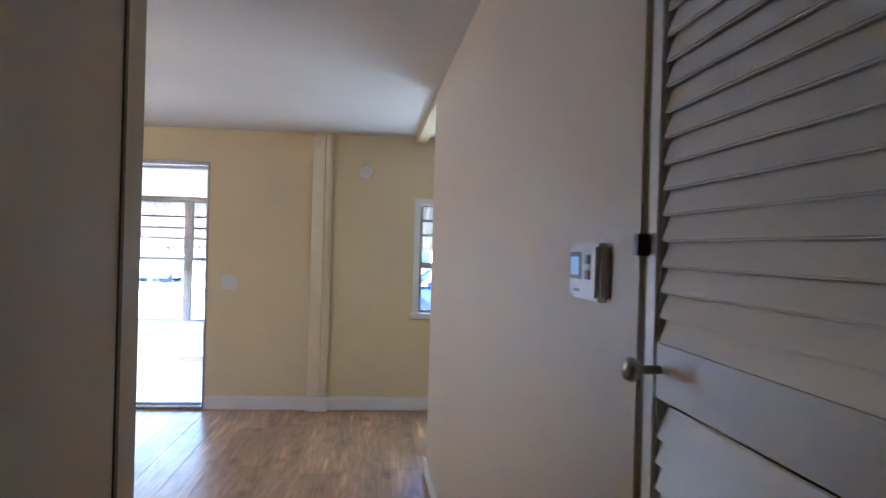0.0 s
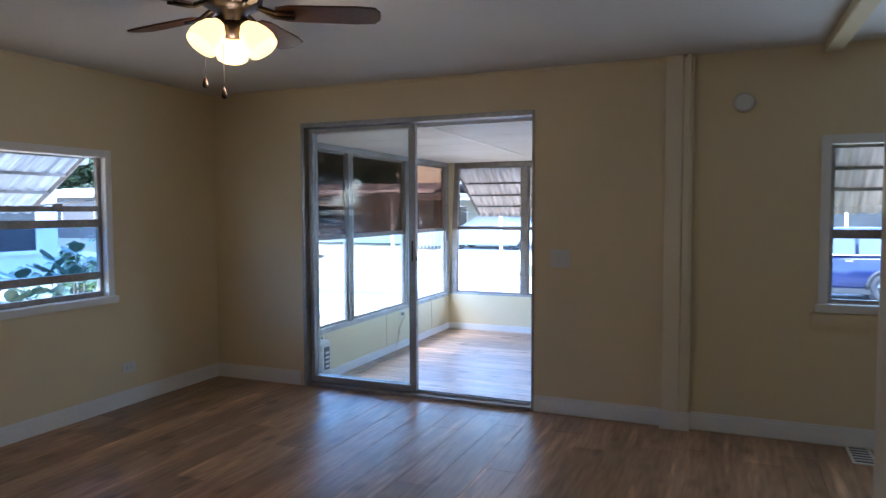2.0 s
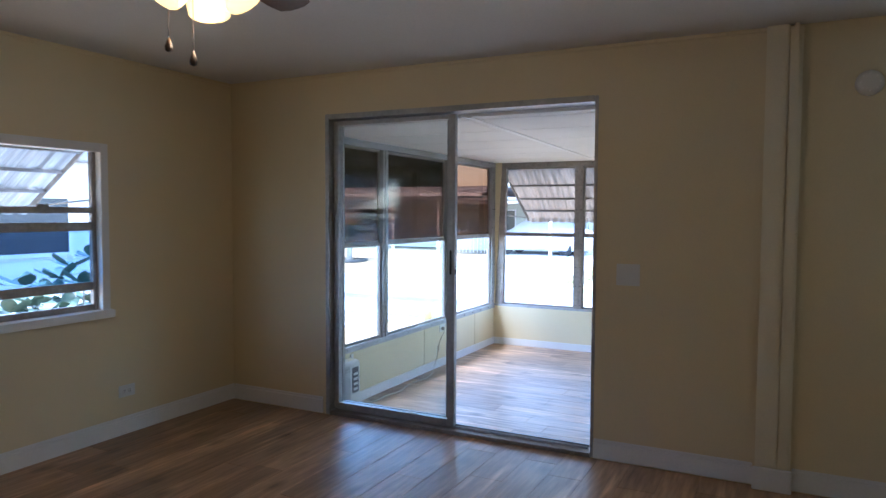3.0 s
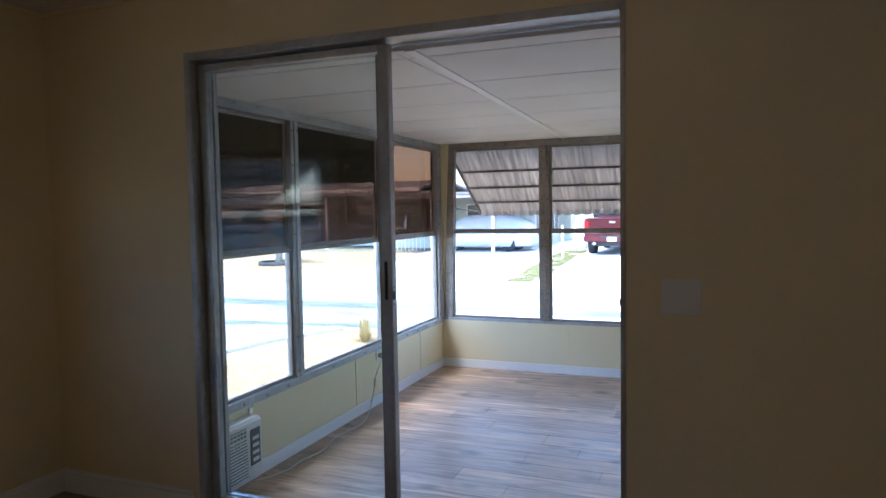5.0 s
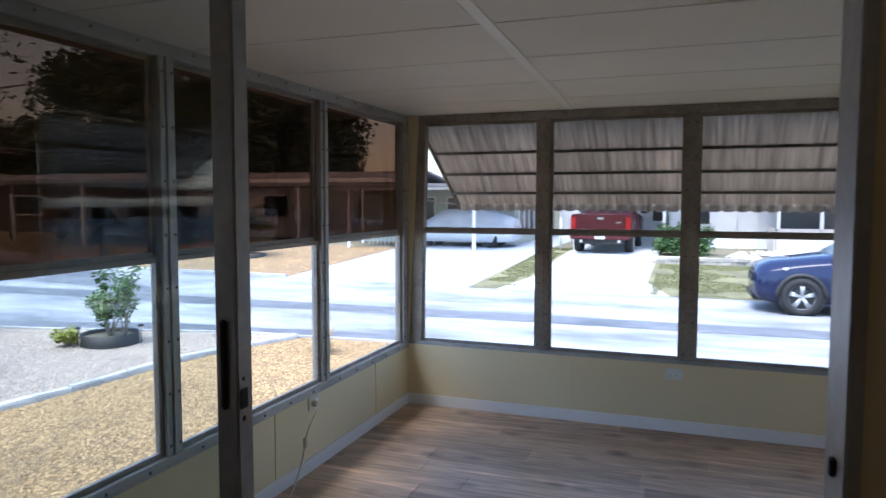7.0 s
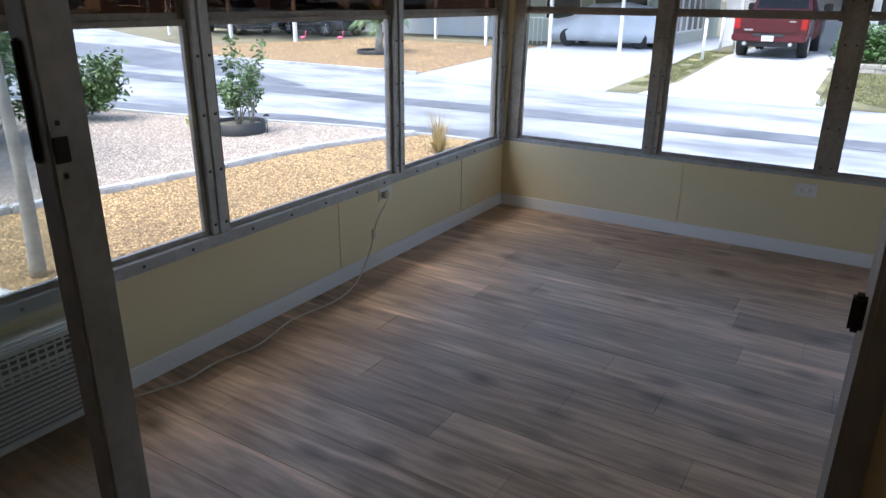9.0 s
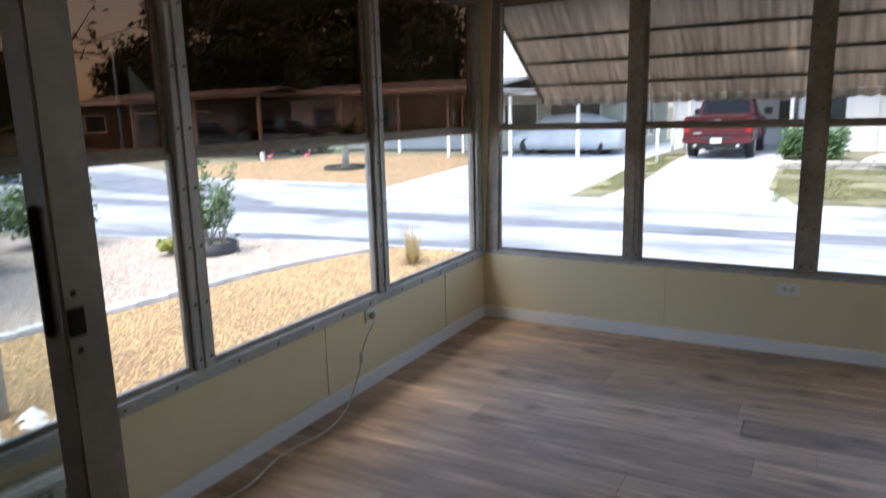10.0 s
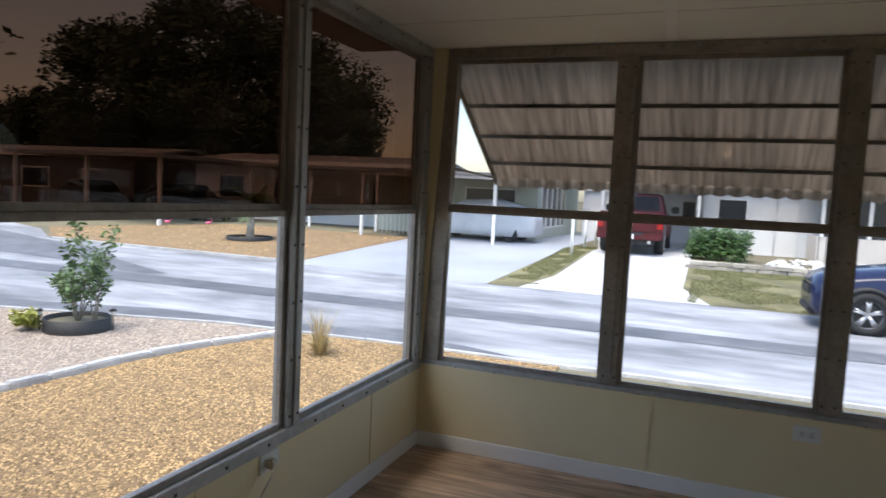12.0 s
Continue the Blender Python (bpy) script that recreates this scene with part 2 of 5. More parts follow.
def lathe(bm, profile, centre=(0, 0, 0), m=None, sides=24):
    """Turns a profile of (radius, height) round the upright axis."""
    c, m = Vector(centre), m or Matrix()
    rings = [[bm.verts.new(m @ Vector((r * math.cos(a), r * math.sin(a), h)) + c) for a in (2 * math.pi * k / sides for k in range(sides))] for r, h in profile]
    for a, b in zip(rings, rings[1:]):
        for k in range(sides):
            bm.faces.new((a[k], a[(k + 1) % sides], b[(k + 1) % sides], b[k])).smooth = True
    return bm


def prism(bm, outline, x0, x1, axis="x"):
    """A solid from an outline in the plane across axis."""
    def at(p, s):
        return {"x": (s, p[0], p[1]), "y": (p[0], s, p[1]), "z": (p[0], p[1], s)}[axis]
    a, b = [bm.verts.new(at(p, x0)) for p in outline], [bm.verts.new(at(p, x1)) for p in outline]
    k = len(outline)
    for i in range(k):
        bm.faces.new((a[i], a[(i + 1) % k], b[(i + 1) % k], b[i]))
    bm.faces.new(a[::-1])
    bm.faces.new(b)
    bmesh.ops.recalc_face_normals(bm, faces=bm.faces)
    return bm


def link(name, bm, material):
    bmesh.ops.recalc_face_normals(bm, faces=bm.faces)
    me = bpy.data.meshes.new(name)
    bm.to_mesh(me)
    bm.free()
    me.materials.append(material)
    return new(name, me)


def part(name, bm, material, parent, label=""):
    ob = link(name, bm, material)
    ob.parent = parent
    return tagged(ob, label=label)


def thing(name, label, category, group="", at=(0, 0, 0), turn=0.0):
    ob = new(name)
    ob.matrix_world = pose(*at, 0, 0, turn)
    ob.empty_display_size = 0.1
    return tagged(ob, label, category, group)


def setting(name, bm, material, label, category):
    return tagged(link(name, bm, material), label, category, kind="structure")


def stuff(name, verts, faces, material, label, category, parent=None):
    me = bpy.data.meshes.new(name)
    me.from_pydata(verts, [], faces)
    me.materials.append(material)
    ob = new(name, me)
    if parent:
        ob.parent = parent
        return tagged(ob, label=label, kind="stuff")
    return tagged(ob, label, category, kind="stuff")


def leaves(rng, clumps, size, count, flat=0.5):
    """Many small folded leaves filling a set of (centre, radius) clumps."""
    verts, faces = [], []
    for c, r in clumps:
        c = Vector(c)
        for _ in range(count):
            d = Vector((rng.gauss(0, 1), rng.gauss(0, 1), rng.gauss(0, 1))).normalized() * r * rng.random() ** 0.4
            p = c + d
            a = Vector((rng.gauss(0, 1), rng.gauss(0, 1), rng.gauss(0, flat))).normalized()
            b = a.orthogonal().normalized()
            b = (b + Vector((0, 0, rng.uniform(-0.6, 0.6)))).normalized()
            s = size * rng.uniform(0.6, 1.4)
            k = len(verts)
            verts += [p - a * s, p + b * s * 0.4, p + a * s, p - b * s * 0.4 + Vector((0, 0, s * 0.15))]
            faces.append((k, k + 1, k + 2, k + 3))
    return verts, faces


# ---------------------------------------------------------------- the plan
LX, WY, CZ = -3.40, 6.03, 2.28           # living room: left wall, far wall, ceiling
SLX0, SLX1, SLZ = -2.548, -0.750, 2.0     # sliding door opening
SX, SY, SF, SC = -2.925, 9.855, -0.195, 1.957  # sunroom: left wall, end wall, floor, ceiling
SILL, MIDZ, HEADZ = 0.265, 1.115, 1.902     # sunroom windows
SR = 0.72                                # sunroom's far side wall
GND = -0.80


def gz(y):
    """Height of the ground: level to the far side of the road, then a gentle rise."""
    return GND if y < 21.2 else min(GND + 0.05 * (y - 21.2), -0.42)


# walls of the living room and hall
b = bmesh.new()
box(b, LX - 0.12, SLX0, WY, WY + 0.12, -0.1, CZ)
box(b, SLX0, SLX1, WY, WY + 0.12, SLZ, CZ)
box(b, SLX1, 0.94, WY, WY + 0.12, -0.1, CZ)
box(b, 0.94, 2.60, WY, WY + 0.12, -0.1, 0.78)
box(b, 0.94, 2.60, WY, WY + 0.12, 1.76, CZ)
box(b, 2.60, 3.6, WY, WY + 0.12, -0.1, CZ)
setting("wall_north", b, WALL, "cream painted wall with a sliding door", "wall")
b = bmesh.new()
LWY0, LWY1, LWZ0, LWZ1 = 3.55, 5.01, 0.75, 1.75
box(b, LX - 0.12, LX, 1.4, LWY0, -0.1, CZ)
box(b, LX - 0.12, LX, LWY1, WY, -0.1, CZ)
box(b, LX - 0.12, LX, LWY0, LWY1, -0.1, LWZ0)
box(b, LX - 0.12, LX, LWY0, LWY1, LWZ1, CZ)
setting("wall_west", b, WALL, "cream painted wall with a window", "wall")
b = bmesh.new()
box(b, LX - 0.12, 0.207, 1.40, 1.52, -0.1, CZ)
box(b, 0.07, 0.207, -1.2, 1.40, -0.1, CZ)
setting("wall_south", b, HALLPAINT, "beige painted hall wall corner", "wall")
setting("wall_hall_end", boxed(0.07, 1.4, -1.32, -1.2, -0.1, CZ), HALLPAINT, "plain beige hall end wall", "wall")
setting("wall_east", boxed(3.6, 3.72, 1.22, WY + 0.12, -0.1, CZ), WALL, "plain cream side wall", "wall")
setting("wall_kitchen", boxed(1.104, 3.72, 1.10, 1.22, -0.1, CZ), WALL, "plain cream wall", "wall")

# hall wall beside the thermostat: runs slightly askew
HW0, HW1 = Vector((1.003, 1.235, 0)), Vector((0.955, 4.40, 0))
ang = math.degrees(math.atan2(HW0.x - HW1.x, HW1.y - HW0.y))
HM = pose(HW0.x, HW0.y, 0, 0, 0, ang)
length = (HW1 - HW0).length
w = setting("wall_hall", boxed(0, 0.10, 0.0, length, -0.1, CZ), HALLPAINT, "beige painted hall wall", "wall")
w.matrix_world = HM
w = setting("baseboard_hall", boxed(-0.012, 0, 0.0, length + 0.012, 0, 0.10, bevel=0.004), TRIM, "white painted baseboard", "baseboard")
w.matrix_world = HM
w = setting("ceiling_beam", boxed(0.0, 0.09, length, length + 1.60, CZ - 0.055, CZ - 0.001, bevel=0.004), WALL, "cream painted ceiling beam", "beam")
w.matrix_world = HM
b = bmesh.new()
box(b, 1.006, 1.103, -1.2, 0.42, -0.1, CZ)
box(b, 1.006, 1.103, 0.42, 1.235, 2.05, CZ)
setting("wall_closet", b, HALLPAINT, "beige hall wall round a closet door", "wall")
setting("wall_closet_side", boxed(1.103, 1.8, -0.05, 0.0, -0.1, CZ), HALLPAINT, "plain closet side wall", "wall")
setting("corner_filler", boxed(SX - 0.10, SX - 0.031, SY - 0.002, SY + 0.10, SILL - 0.005, SC), WALL, "cream corner of the sunroom", "trim")
setting("wall_closet_back", boxed(1.75, 1.8, 0.0, 1.10, -0.1, CZ), HALLPAINT, "plain closet back wall", "wall")

# casing on the end of the hall's wall
setting("hall_casing", boxed(0.207, 0.213, 1.435, 1.519, 0, CZ - 0.002, bevel=0.002), HALLPAINT, "beige painted corner casing", "trim")
setting("casing_joint", boxed(0.207, 0.2095, 1.431, 1.435, 0, CZ - 0.002), GREYP, "thin dark line beside the corner casing", "trim")
setting("ceiling", boxed(LX - 0.12, 3.72, -1.32, WY + 0.12, CZ, CZ + 0.1), CEIL, "off-white textured ceiling", "ceiling")
setting("floor_base", boxed(LX - 0.12, 3.72, -1.32, WY + 0.10, -0.14, -0.012), SUBFLOOR, "dark underlay between planks", "floor")

# pilaster and base boards
b = bmesh.new()
box(b, 0.09, 0.19, WY - 0.035, WY, 0, CZ, bevel=0.004)
setting("pilaster", b, PILASTER, "cream painted pilaster with a batten", "trim")
setting("pilaster_batten", boxed(0.193, 0.25, WY - 0.062, WY, 0, CZ, bevel=0.018), PILASTER, "cream rounded batten", "trim")
setting("pilaster_base", boxed(0.08, 0.258, WY - 0.078, WY - 0.063, 0, 0.115, bevel=0.004), TRIM, "white base block", "baseboard")


def baseboard(name, x0, x1, y0, y1, z, h=0.11):
    b = boxed(x0, x1, y0, y1, z, z + h - 0.02, bevel=0.002)
    dx, dy = (0.005, 0) if y1 - y0 > x1 - x0 else (0, 0.005)
    box(b, x0 + dx * (x0 > -2), x1 - dx * (x0 <= -2), y0 + dy, y1, z + h - 0.02, z + h, bevel=0.004)
    return setting(name, b, TRIM, "white painted baseboard", "baseboard")


baseboard("baseboard_north", LX + 0.015, SLX0 - 0.045, WY - 0.015, WY, 0)
baseboard("baseboard_north_mid", SLX1 + 0.016, 0.079, WY - 0.015, WY, 0)
baseboard("baseboard_north_right", 0.256, 3.6, WY - 0.015, WY, 0)
baseboard("baseboard_west", LX, LX + 0.015, 1.52, WY, 0)
setting("baseboard_south", boxed(LX + 0.015, 0.19, 1.52, 1.535, 0, 0.11, bevel=0.004), TRIM, "white painted baseboard", "baseboard")
# thin cove strip where walls meet the ceiling
b = bmesh.new()
box(b, LX, 0.09, WY - 0.012, WY, CZ - 0.02, CZ - 0.001)
box(b, LX, LX + 0.012, 1.52, WY - 0.012, CZ - 0.02, CZ - 0.001)
setting("cove_strip", b, WALL, "cream strip below the ceiling", "trim")

# ---------------------------------------------------------------- sunroom shell
KX = SX - 0.10
b = bmesh.new()
box(b, KX, SX, WY + 0.12, SY + 0.10, GND - 0.2, SILL - 0.005)
setting("wall_sunroom_west", b, WALL, "cream panelled knee wall under windows", "wall")
b = bmesh.new()
box(b, SX, SR + 0.1, SY, SY + 0.10, GND - 0.2, SILL - 0.005)
setting("wall_sunroom_north", b, WALL, "cream panelled knee wall under windows", "wall")
# unseen side wall; its opening is added to let in daylight
b = bmesh.new()
box(b, SR, SR + 0.1, WY + 0.12, 8.2, GND - 0.2, SC)
box(b, SR, SR + 0.1, 9.3, SY, GND - 0.2, SC)
box(b, SR, SR + 0.1, 8.2, 9.3, GND - 0.2, 0.45)
box(b, SR, SR + 0.1, 8.2, 9.3, 1.15, SC)
setting("wall_sunroom_east", b, WALL, "plain cream side wall with an added opening for light", "wall")
setting("wall_step", boxed(SX, SR, WY + 0.10, WY + 0.12, GND - 0.2, -0.02), WALL, "step below the door sill", "wall")
setting("wall_house_outside", boxed(LX - 0.16, KX, WY + 0.121, WY + 0.15, GND - 0.2, CZ), SIDING, "white house siding", "wall")
b = bmesh.new()
box(b, LX - 0.15, LX - 0.121, 1.3, LWY0, GND - 0.2, CZ)
box(b, LX - 0.15, LX - 0.121, LWY1, WY + 0.12, GND - 0.2, CZ)
setting("wall_house_side", b, SIDING, "white house siding", "wall")
setting("floor_base_sunroom", boxed(KX, SR, WY + 0.12, SY + 0.05, SF - 0.1, SF - 0.012), SUBFLOOR, "dark underlay between planks", "floor")
b = bmesh.new()
ys = [WY + 0.12, 6.29, 6.90, 7.51, 8.12, 8.73, 9.34, SY + 0.16]
for i, (y0, y1) in enumerate(zip(ys, ys[1:])):
    for x0, x1 in ((SX - 0.10, -1.645), (-1.645, SR + 0.1)):
        box(b, x0, x1, y0 + 0.003, y1 - 0.003, SC, SC + 0.02, bevel=0.003)
    box(b, SX - 0.10, SR + 0.1, y1 - 0.01, y1 + 0.01, SC + 0.0205, SC + 0.028)
setting("ceiling_sunroom", b, PANELW, "white panelled sunroom ceiling", "ceiling")
setting("ceiling_batten", prism(bmesh.new(), [(-1.592, WY + 0.121), (-1.548, WY + 0.121), (-1.696, SY - 0.01), (-1.740, SY - 0.01)], SC - 0.006, SC - 0.0005, "z"), TRIM, "white ceiling batten", "trim")
setting("roof_sunroom", boxed(KX - 0.42, SR + 0.4, WY + 0.16, SY + 0.16, SC + 0.03, SC + 0.12), ROOFM, "metal roof with an overhang", "roof")
setting("roof_house", boxed(LX - 0.5, 4.1, -1.7, WY + 0.15, CZ + 0.11, CZ + 0.22), ROOFM, "metal house roof", "roof")
b = bmesh.new()
box(b, SX, SX + 0.012, WY + 0.12, SY - 0.012, SF, SF + 0.08, bevel=0.003)
setting("baseboard_sunroom_west", b, TRIM, "white painted baseboard", "baseboard")
setting("baseboard_sunroom_north", boxed(SX, SR, SY - 0.012, SY, SF, SF + 0.08, bevel=0.003), TRIM, "white painted baseboard", "baseboard")
b = bmesh.new()
for y in (6.88, 8.10, 9.30):
    box(b, SX, SX + 0.004, y - 0.006, y + 0.006, SF + 0.08, SILL - 0.01)
for x in (-1.70, -0.47):
    box(b, x - 0.010, x + 0.010, SY - 0.005, SY, SF + 0.08, SILL - 0.01)
setting("panel_battens", b, WALL, "cream joint strips of the wall panels", "trim")
setting("corner_post", prism(bmesh.new(), [(SX - 0.03, SILL + 0.018), (SX + 0.010, SILL + 0.018), (SX + 0.088, SC - 0.001), (SX - 0.03, SC - 0.001)], SY - 0.004, SY + 0.011, "y"), WALL, "cream tapered corner post", "trim")


setting("corner_sill", boxed(SX - 0.031, SX + 0.062, SY + 0.009, SY + 0.095, SILL - 0.03, SILL + 0.0175, bevel=0.002), ALU, "scuffed aluminium corner of the sills", "trim")


def bar(b, axis, a0, a1, c, z0, z1, depth, w0):
    """A bar along y (axis 'y': plane at x=c) or along x (axis 'x': plane at y=c)."""
    if axis == "y":
        box(b, c - depth, c, a0, a1, z0, z1, bevel=w0)
    else:
        box(b, a0, a1, c, c + depth, z0, z1, bevel=w0)


def window_wall(axis, c, posts, width, mid, upper, name, label, taper=0.0):
    """A run of fixed aluminium windows: posts, sill, head, mid rails, sashes, panes and screws."""
    w = thing(name, label, "window")
    w["kind"] = "structure"
    lo, hi = posts[0], posts[-1] + 0.045
    s = bmesh.new()
    bar(s, axis, lo, hi, c + (0.012 if axis == "y" else -0.012), SILL - 0.03, SILL + 0.018, 0.09, 0.003)
    part("window_sill", s, ALU, w, "scuffed aluminium sill")
    s = bmesh.new()
    bar(s, axis, lo, hi, c + (0.010 if axis == "y" else -0.010), HEADZ, SC - 0.001, 0.08, 0.003)
    part("head_rail", s, ALUD if axis == "x" else ALU, w)
    for i, p in enumerate(posts):
        s = bmesh.new()
        q = 0.012
        if taper and i == 0:
            prism(s, [(p - 0.055, SILL + 0.018), (p + 0.040, SILL + 0.018), (p + 0.078, HEADZ), (p + 0.02, HEADZ)], c - 0.008, c + 0.062, "y")
            part("post", s, ALUD, w, "slanting corner post")
            continue
        bar(s, axis, p - width / 2, p + width / 2, c + (0.008 if axis == "y" else -0.008), SILL + 0.018, HEADZ, 0.07, 0.003)
        bar(s, axis, p - q, p + q, c + (0.016 if axis == "y" else -0.016), SILL + 0.018, HEADZ, 0.012, 0.003)
        post = part("post", s, ALUD if axis == "x" else ALU, w)
        s = bmesh.new()
        for k in range(8):
            z = SILL + 0.06 + k * (HEADZ - SILL - 0.12) / 7
            for e in (-0.027, 0.027):
                if axis == "y":
                    box(s, c + 0.008, c + 0.012, p + e - 0.005, p + e + 0.005, z - 0.005, z + 0.005)
                else:
                    box(s, p + e - 0.005, p + e + 0.005, c - 0.012, c - 0.008, z - 0.005, z + 0.005)
        part("screws", s, STEEL, post)
    for p0, p1 in zip(posts, posts[1:]):
        a0, a1 = p0 + width / 2, p1 - width / 2
        for z0, z1, off, mat_glass, nm in ((SILL + 0.018, mid - 0.012, 0.0, GLASS, "lower_sash"), (mid - 0.012, HEADZ, 0.018, upper, "upper_sash")):
            f = 0.022
            s = bmesh.new()
            cc = c - 0.012 - off if axis == "y" else c + 0.012 + off
            bar(s, axis, a0, a0 + f, cc, z0, z1, 0.022, 0.002)
            bar(s, axis, a1 - f, a1, cc, z0, z1, 0.022, 0.002)
            bar(s, axis, a0 + f, a1 - f, cc, z0, z0 + f, 0.022, 0.002)
            bar(s, axis, a0 + f, a1 - f, cc, z1 - f, z1, 0.022, 0.002)
            # darker metal puts gasket lines and the sash's shade into its colour
            sash = part(nm, s, ALUD, w)
            s = bmesh.new()
            bar(s, axis, a0 + f * 0.6, a1 - f * 0.6, cc - 0.009 if axis == "y" else cc + 0.009, z0 + f * 0.6, z1 - f * 0.6, 0.003, 0.0)
            part("pane", s, mat_glass, sash, "dark tinted pane" if mat_glass is TINT else "")
        s = bmesh.new()
        n = max(3, int((a1 - a0) / 0.2))
        for k in range(n):
            a = a0 + (k + 0.5) * (a1 - a0) / n
            if axis == "y":
                box(s, c + 0.012, c + 0.016, a - 0.005, a + 0.005, SILL - 0.012, SILL - 0.002)
                box(s, c + 0.010, c + 0.014, a - 0.004, a + 0.004, HEADZ + 0.03, HEADZ + 0.038)
            else:
                box(s, a - 0.005, a + 0.005, c - 0.016, c - 0.012, SILL - 0.012, SILL - 0.002)
                box(s, a - 0.004, a + 0.004, c - 0.014, c - 0.010, HEADZ + 0.03, HEADZ + 0.038)
        part("rail_screws", s, STEEL, w)
    return w


window_wall("y", SX, [6.20, 7.37, 8.62, 9.81], 0.085, MIDZ, TINT, "window_sunroom_west", "aluminium windows with dark tinted upper panes")
window_wall("x", SY + 0.02, [-2.862, -1.905, -0.938, 0.05, 0.665], 0.078, 1.130, SCREEN, "window_sunroom_north", "aluminium windows with clear panes under an awning", 0.1)

# ---------------------------------------------------------------- sliding door
door = thing("door_1", "aluminium sliding glass door, pushed half open", "door")
door["kind"] = "structure"
b = bmesh.new()
box(b, SLX0 - 0.012, SLX0 + 0.018, WY - 0.018, WY + 0.115, 0, SLZ + 0.014, bevel=0.003)
box(b, SLX1 - 0.004, SLX1 + 0.014, WY - 0.006, WY + 0.115, 0, SLZ + 0.012, bevel=0.003)
box(b, SLX0 + 0.018, SLX1 - 0.004, WY - 0.018, WY + 0.115, SLZ - 0.022, SLZ + 0.012, bevel=0.003)
part("door_frame", b, ALU, door, "grey aluminium frame")
part("threshold", boxed(SLX0 + 0.018, SLX1 - 0.004, WY - 0.02, WY + 0.118, -0.01, 0.022, bevel=0.003), ALUD, door)
b = bmesh.new()
box(b, SLX0 + 0.04, SLX1 - 0.03, WY + 0.050, WY + 0.056, 0.022, 0.034)
box(b, SLX0 + 0.04, SLX1 - 0.03, WY + 0.090, WY + 0.096, 0.022, 0.034)
part("track", b, ALU, door)


def panel(x0, x1, y0, name, width, back=0.040, thick=0.03):
    b = bmesh.new()
    box(b, x0, x0 + back, y0, y0 + thick, 0.036, SLZ - 0.032, bevel=0.003)
    box(b, x1 - width, x1, y0, y0 + thick, 0.036, SLZ - 0.032, bevel=0.003)
    box(b, x0 + back, x1 - width, y0, y0 + thick, 0.036, 0.075, bevel=0.003)
    box(b, x0 + back, x1 - width, y0, y0 + thick, SLZ - 0.06, SLZ - 0.032, bevel=0.003)
    p = part(name, b, ALU, door)
    part("pane", boxed(x0 + back - 0.01, x1 - width + 0.01, y0 + 0.012, y0 + 0.017, 0.07, SLZ - 0.052), GLASS, p)
    return p


panel(SLX0 + 0.020, -1.66, WY + 0.078, "fixed_panel", 0.040)
slide = panel(SLX0 + 0.022, -1.622, WY + 0.029, "sliding_panel", 0.044, thick=0.041)
b = bmesh.new()
box(b, -1.652, -1.640, WY + 0.021, WY + 0.0295, 0.985, 1.135, bevel=0.003)
part("pull_handle", b, DARK, slide, "black pull handle")
b = bmesh.new()
box(b, -1.6225, -1.6195, WY + 0.033, WY + 0.053, 0.985, 1.018, bevel=0.001)
for z in (0.968, 1.035):
    box(b, -1.6225, -1.6205, WY + 0.041, WY + 0.046, z - 0.003, z + 0.003)
part("latch", b, DARK, slide, "black latch pocket")
part("strike", boxed(SLX1 - 0.012, SLX1 - 0.004, WY + 0.034, WY + 0.046, 0.992, 1.016, bevel=0.002), DARK, door)


def sash_window(name, label, m, width, height, rails, glassm, cloudy=None):
    """A single-hung window: local x along the wall, y outward, z up from its lower corner."""
    w = thing(name, label, "window")
    w["kind"] = "structure"
    w.matrix_world = m
    b = bmesh.new()
    box(b, -0.03, 0.02, -0.012, 0.09, -0.03, height + 0.03, bevel=0.003)
    box(b, width - 0.02, width + 0.03, -0.012, 0.09, -0.03, height + 0.03, bevel=0.003)
    box(b, 0.02, width - 0.02, -0.012, 0.09, height - 0.02, height + 0.03, bevel=0.003)
    part("window_frame", b, TRIM, w, "cream painted frame")
    part("window_sill", boxed(-0.045, width + 0.045, -0.035, 0.09, -0.035, 0.012, bevel=0.004), TRIM, w)
    b = bmesh.new()
    for z, t in rails:
        box(b, 0.045, width - 0.045, 0.04, 0.065, z - t / 2, z + t / 2, bevel=0.003)
    box(b, 0.02, 0.045, 0.035, 0.07, 0.012, height - 0.02, bevel=0.003)
    box(b, width - 0.045, width - 0.02, 0.035, 0.07, 0.012, height - 0.02, bevel=0.003)
    part("sash", b, ALUD, w, "dull aluminium sash rails")
    if cloudy:
        z0, z1 = cloudy
        part("pane", boxed(0.03, width - 0.03, 0.052, 0.055, 0.012, z0), glassm, w)
        part("pane", boxed(0.03, width - 0.03, 0.0525, 0.0555, z0, z1), MILKY, w, "dusty bluish pane")
        part("pane", boxed(0.03, width - 0.03, 0.052, 0.055, z1, height - 0.02), glassm, w)
    else:
        part("pane", boxed(0.03, width - 0.03, 0.052, 0.055, 0.012, height - 0.02), glassm, w)
    return w


# left window: local x runs towards the camera's start along -y
w = sash_window("window_west", "aluminium single-hung window in the side wall", Matrix.Translation((LX, LWY0 + 0.03, LWZ0 + 0.02)) @ pose(0, 0, 0, 0, 0, 90), LWY1 - LWY0 - 0.06, 0.96, ((0.60, 0.035), (0.505, 0.05), (0.155, 0.05), (0.03, 0.035)), HAZE, (0.155, 0.505))
b = bmesh.new()
for y in (0.35, 1.02):
    box(b, y, y + 0.07, 0.03, 0.045, 0.615, 0.632, bevel=0.003)
part("sash_lift", b, ALUD, w)
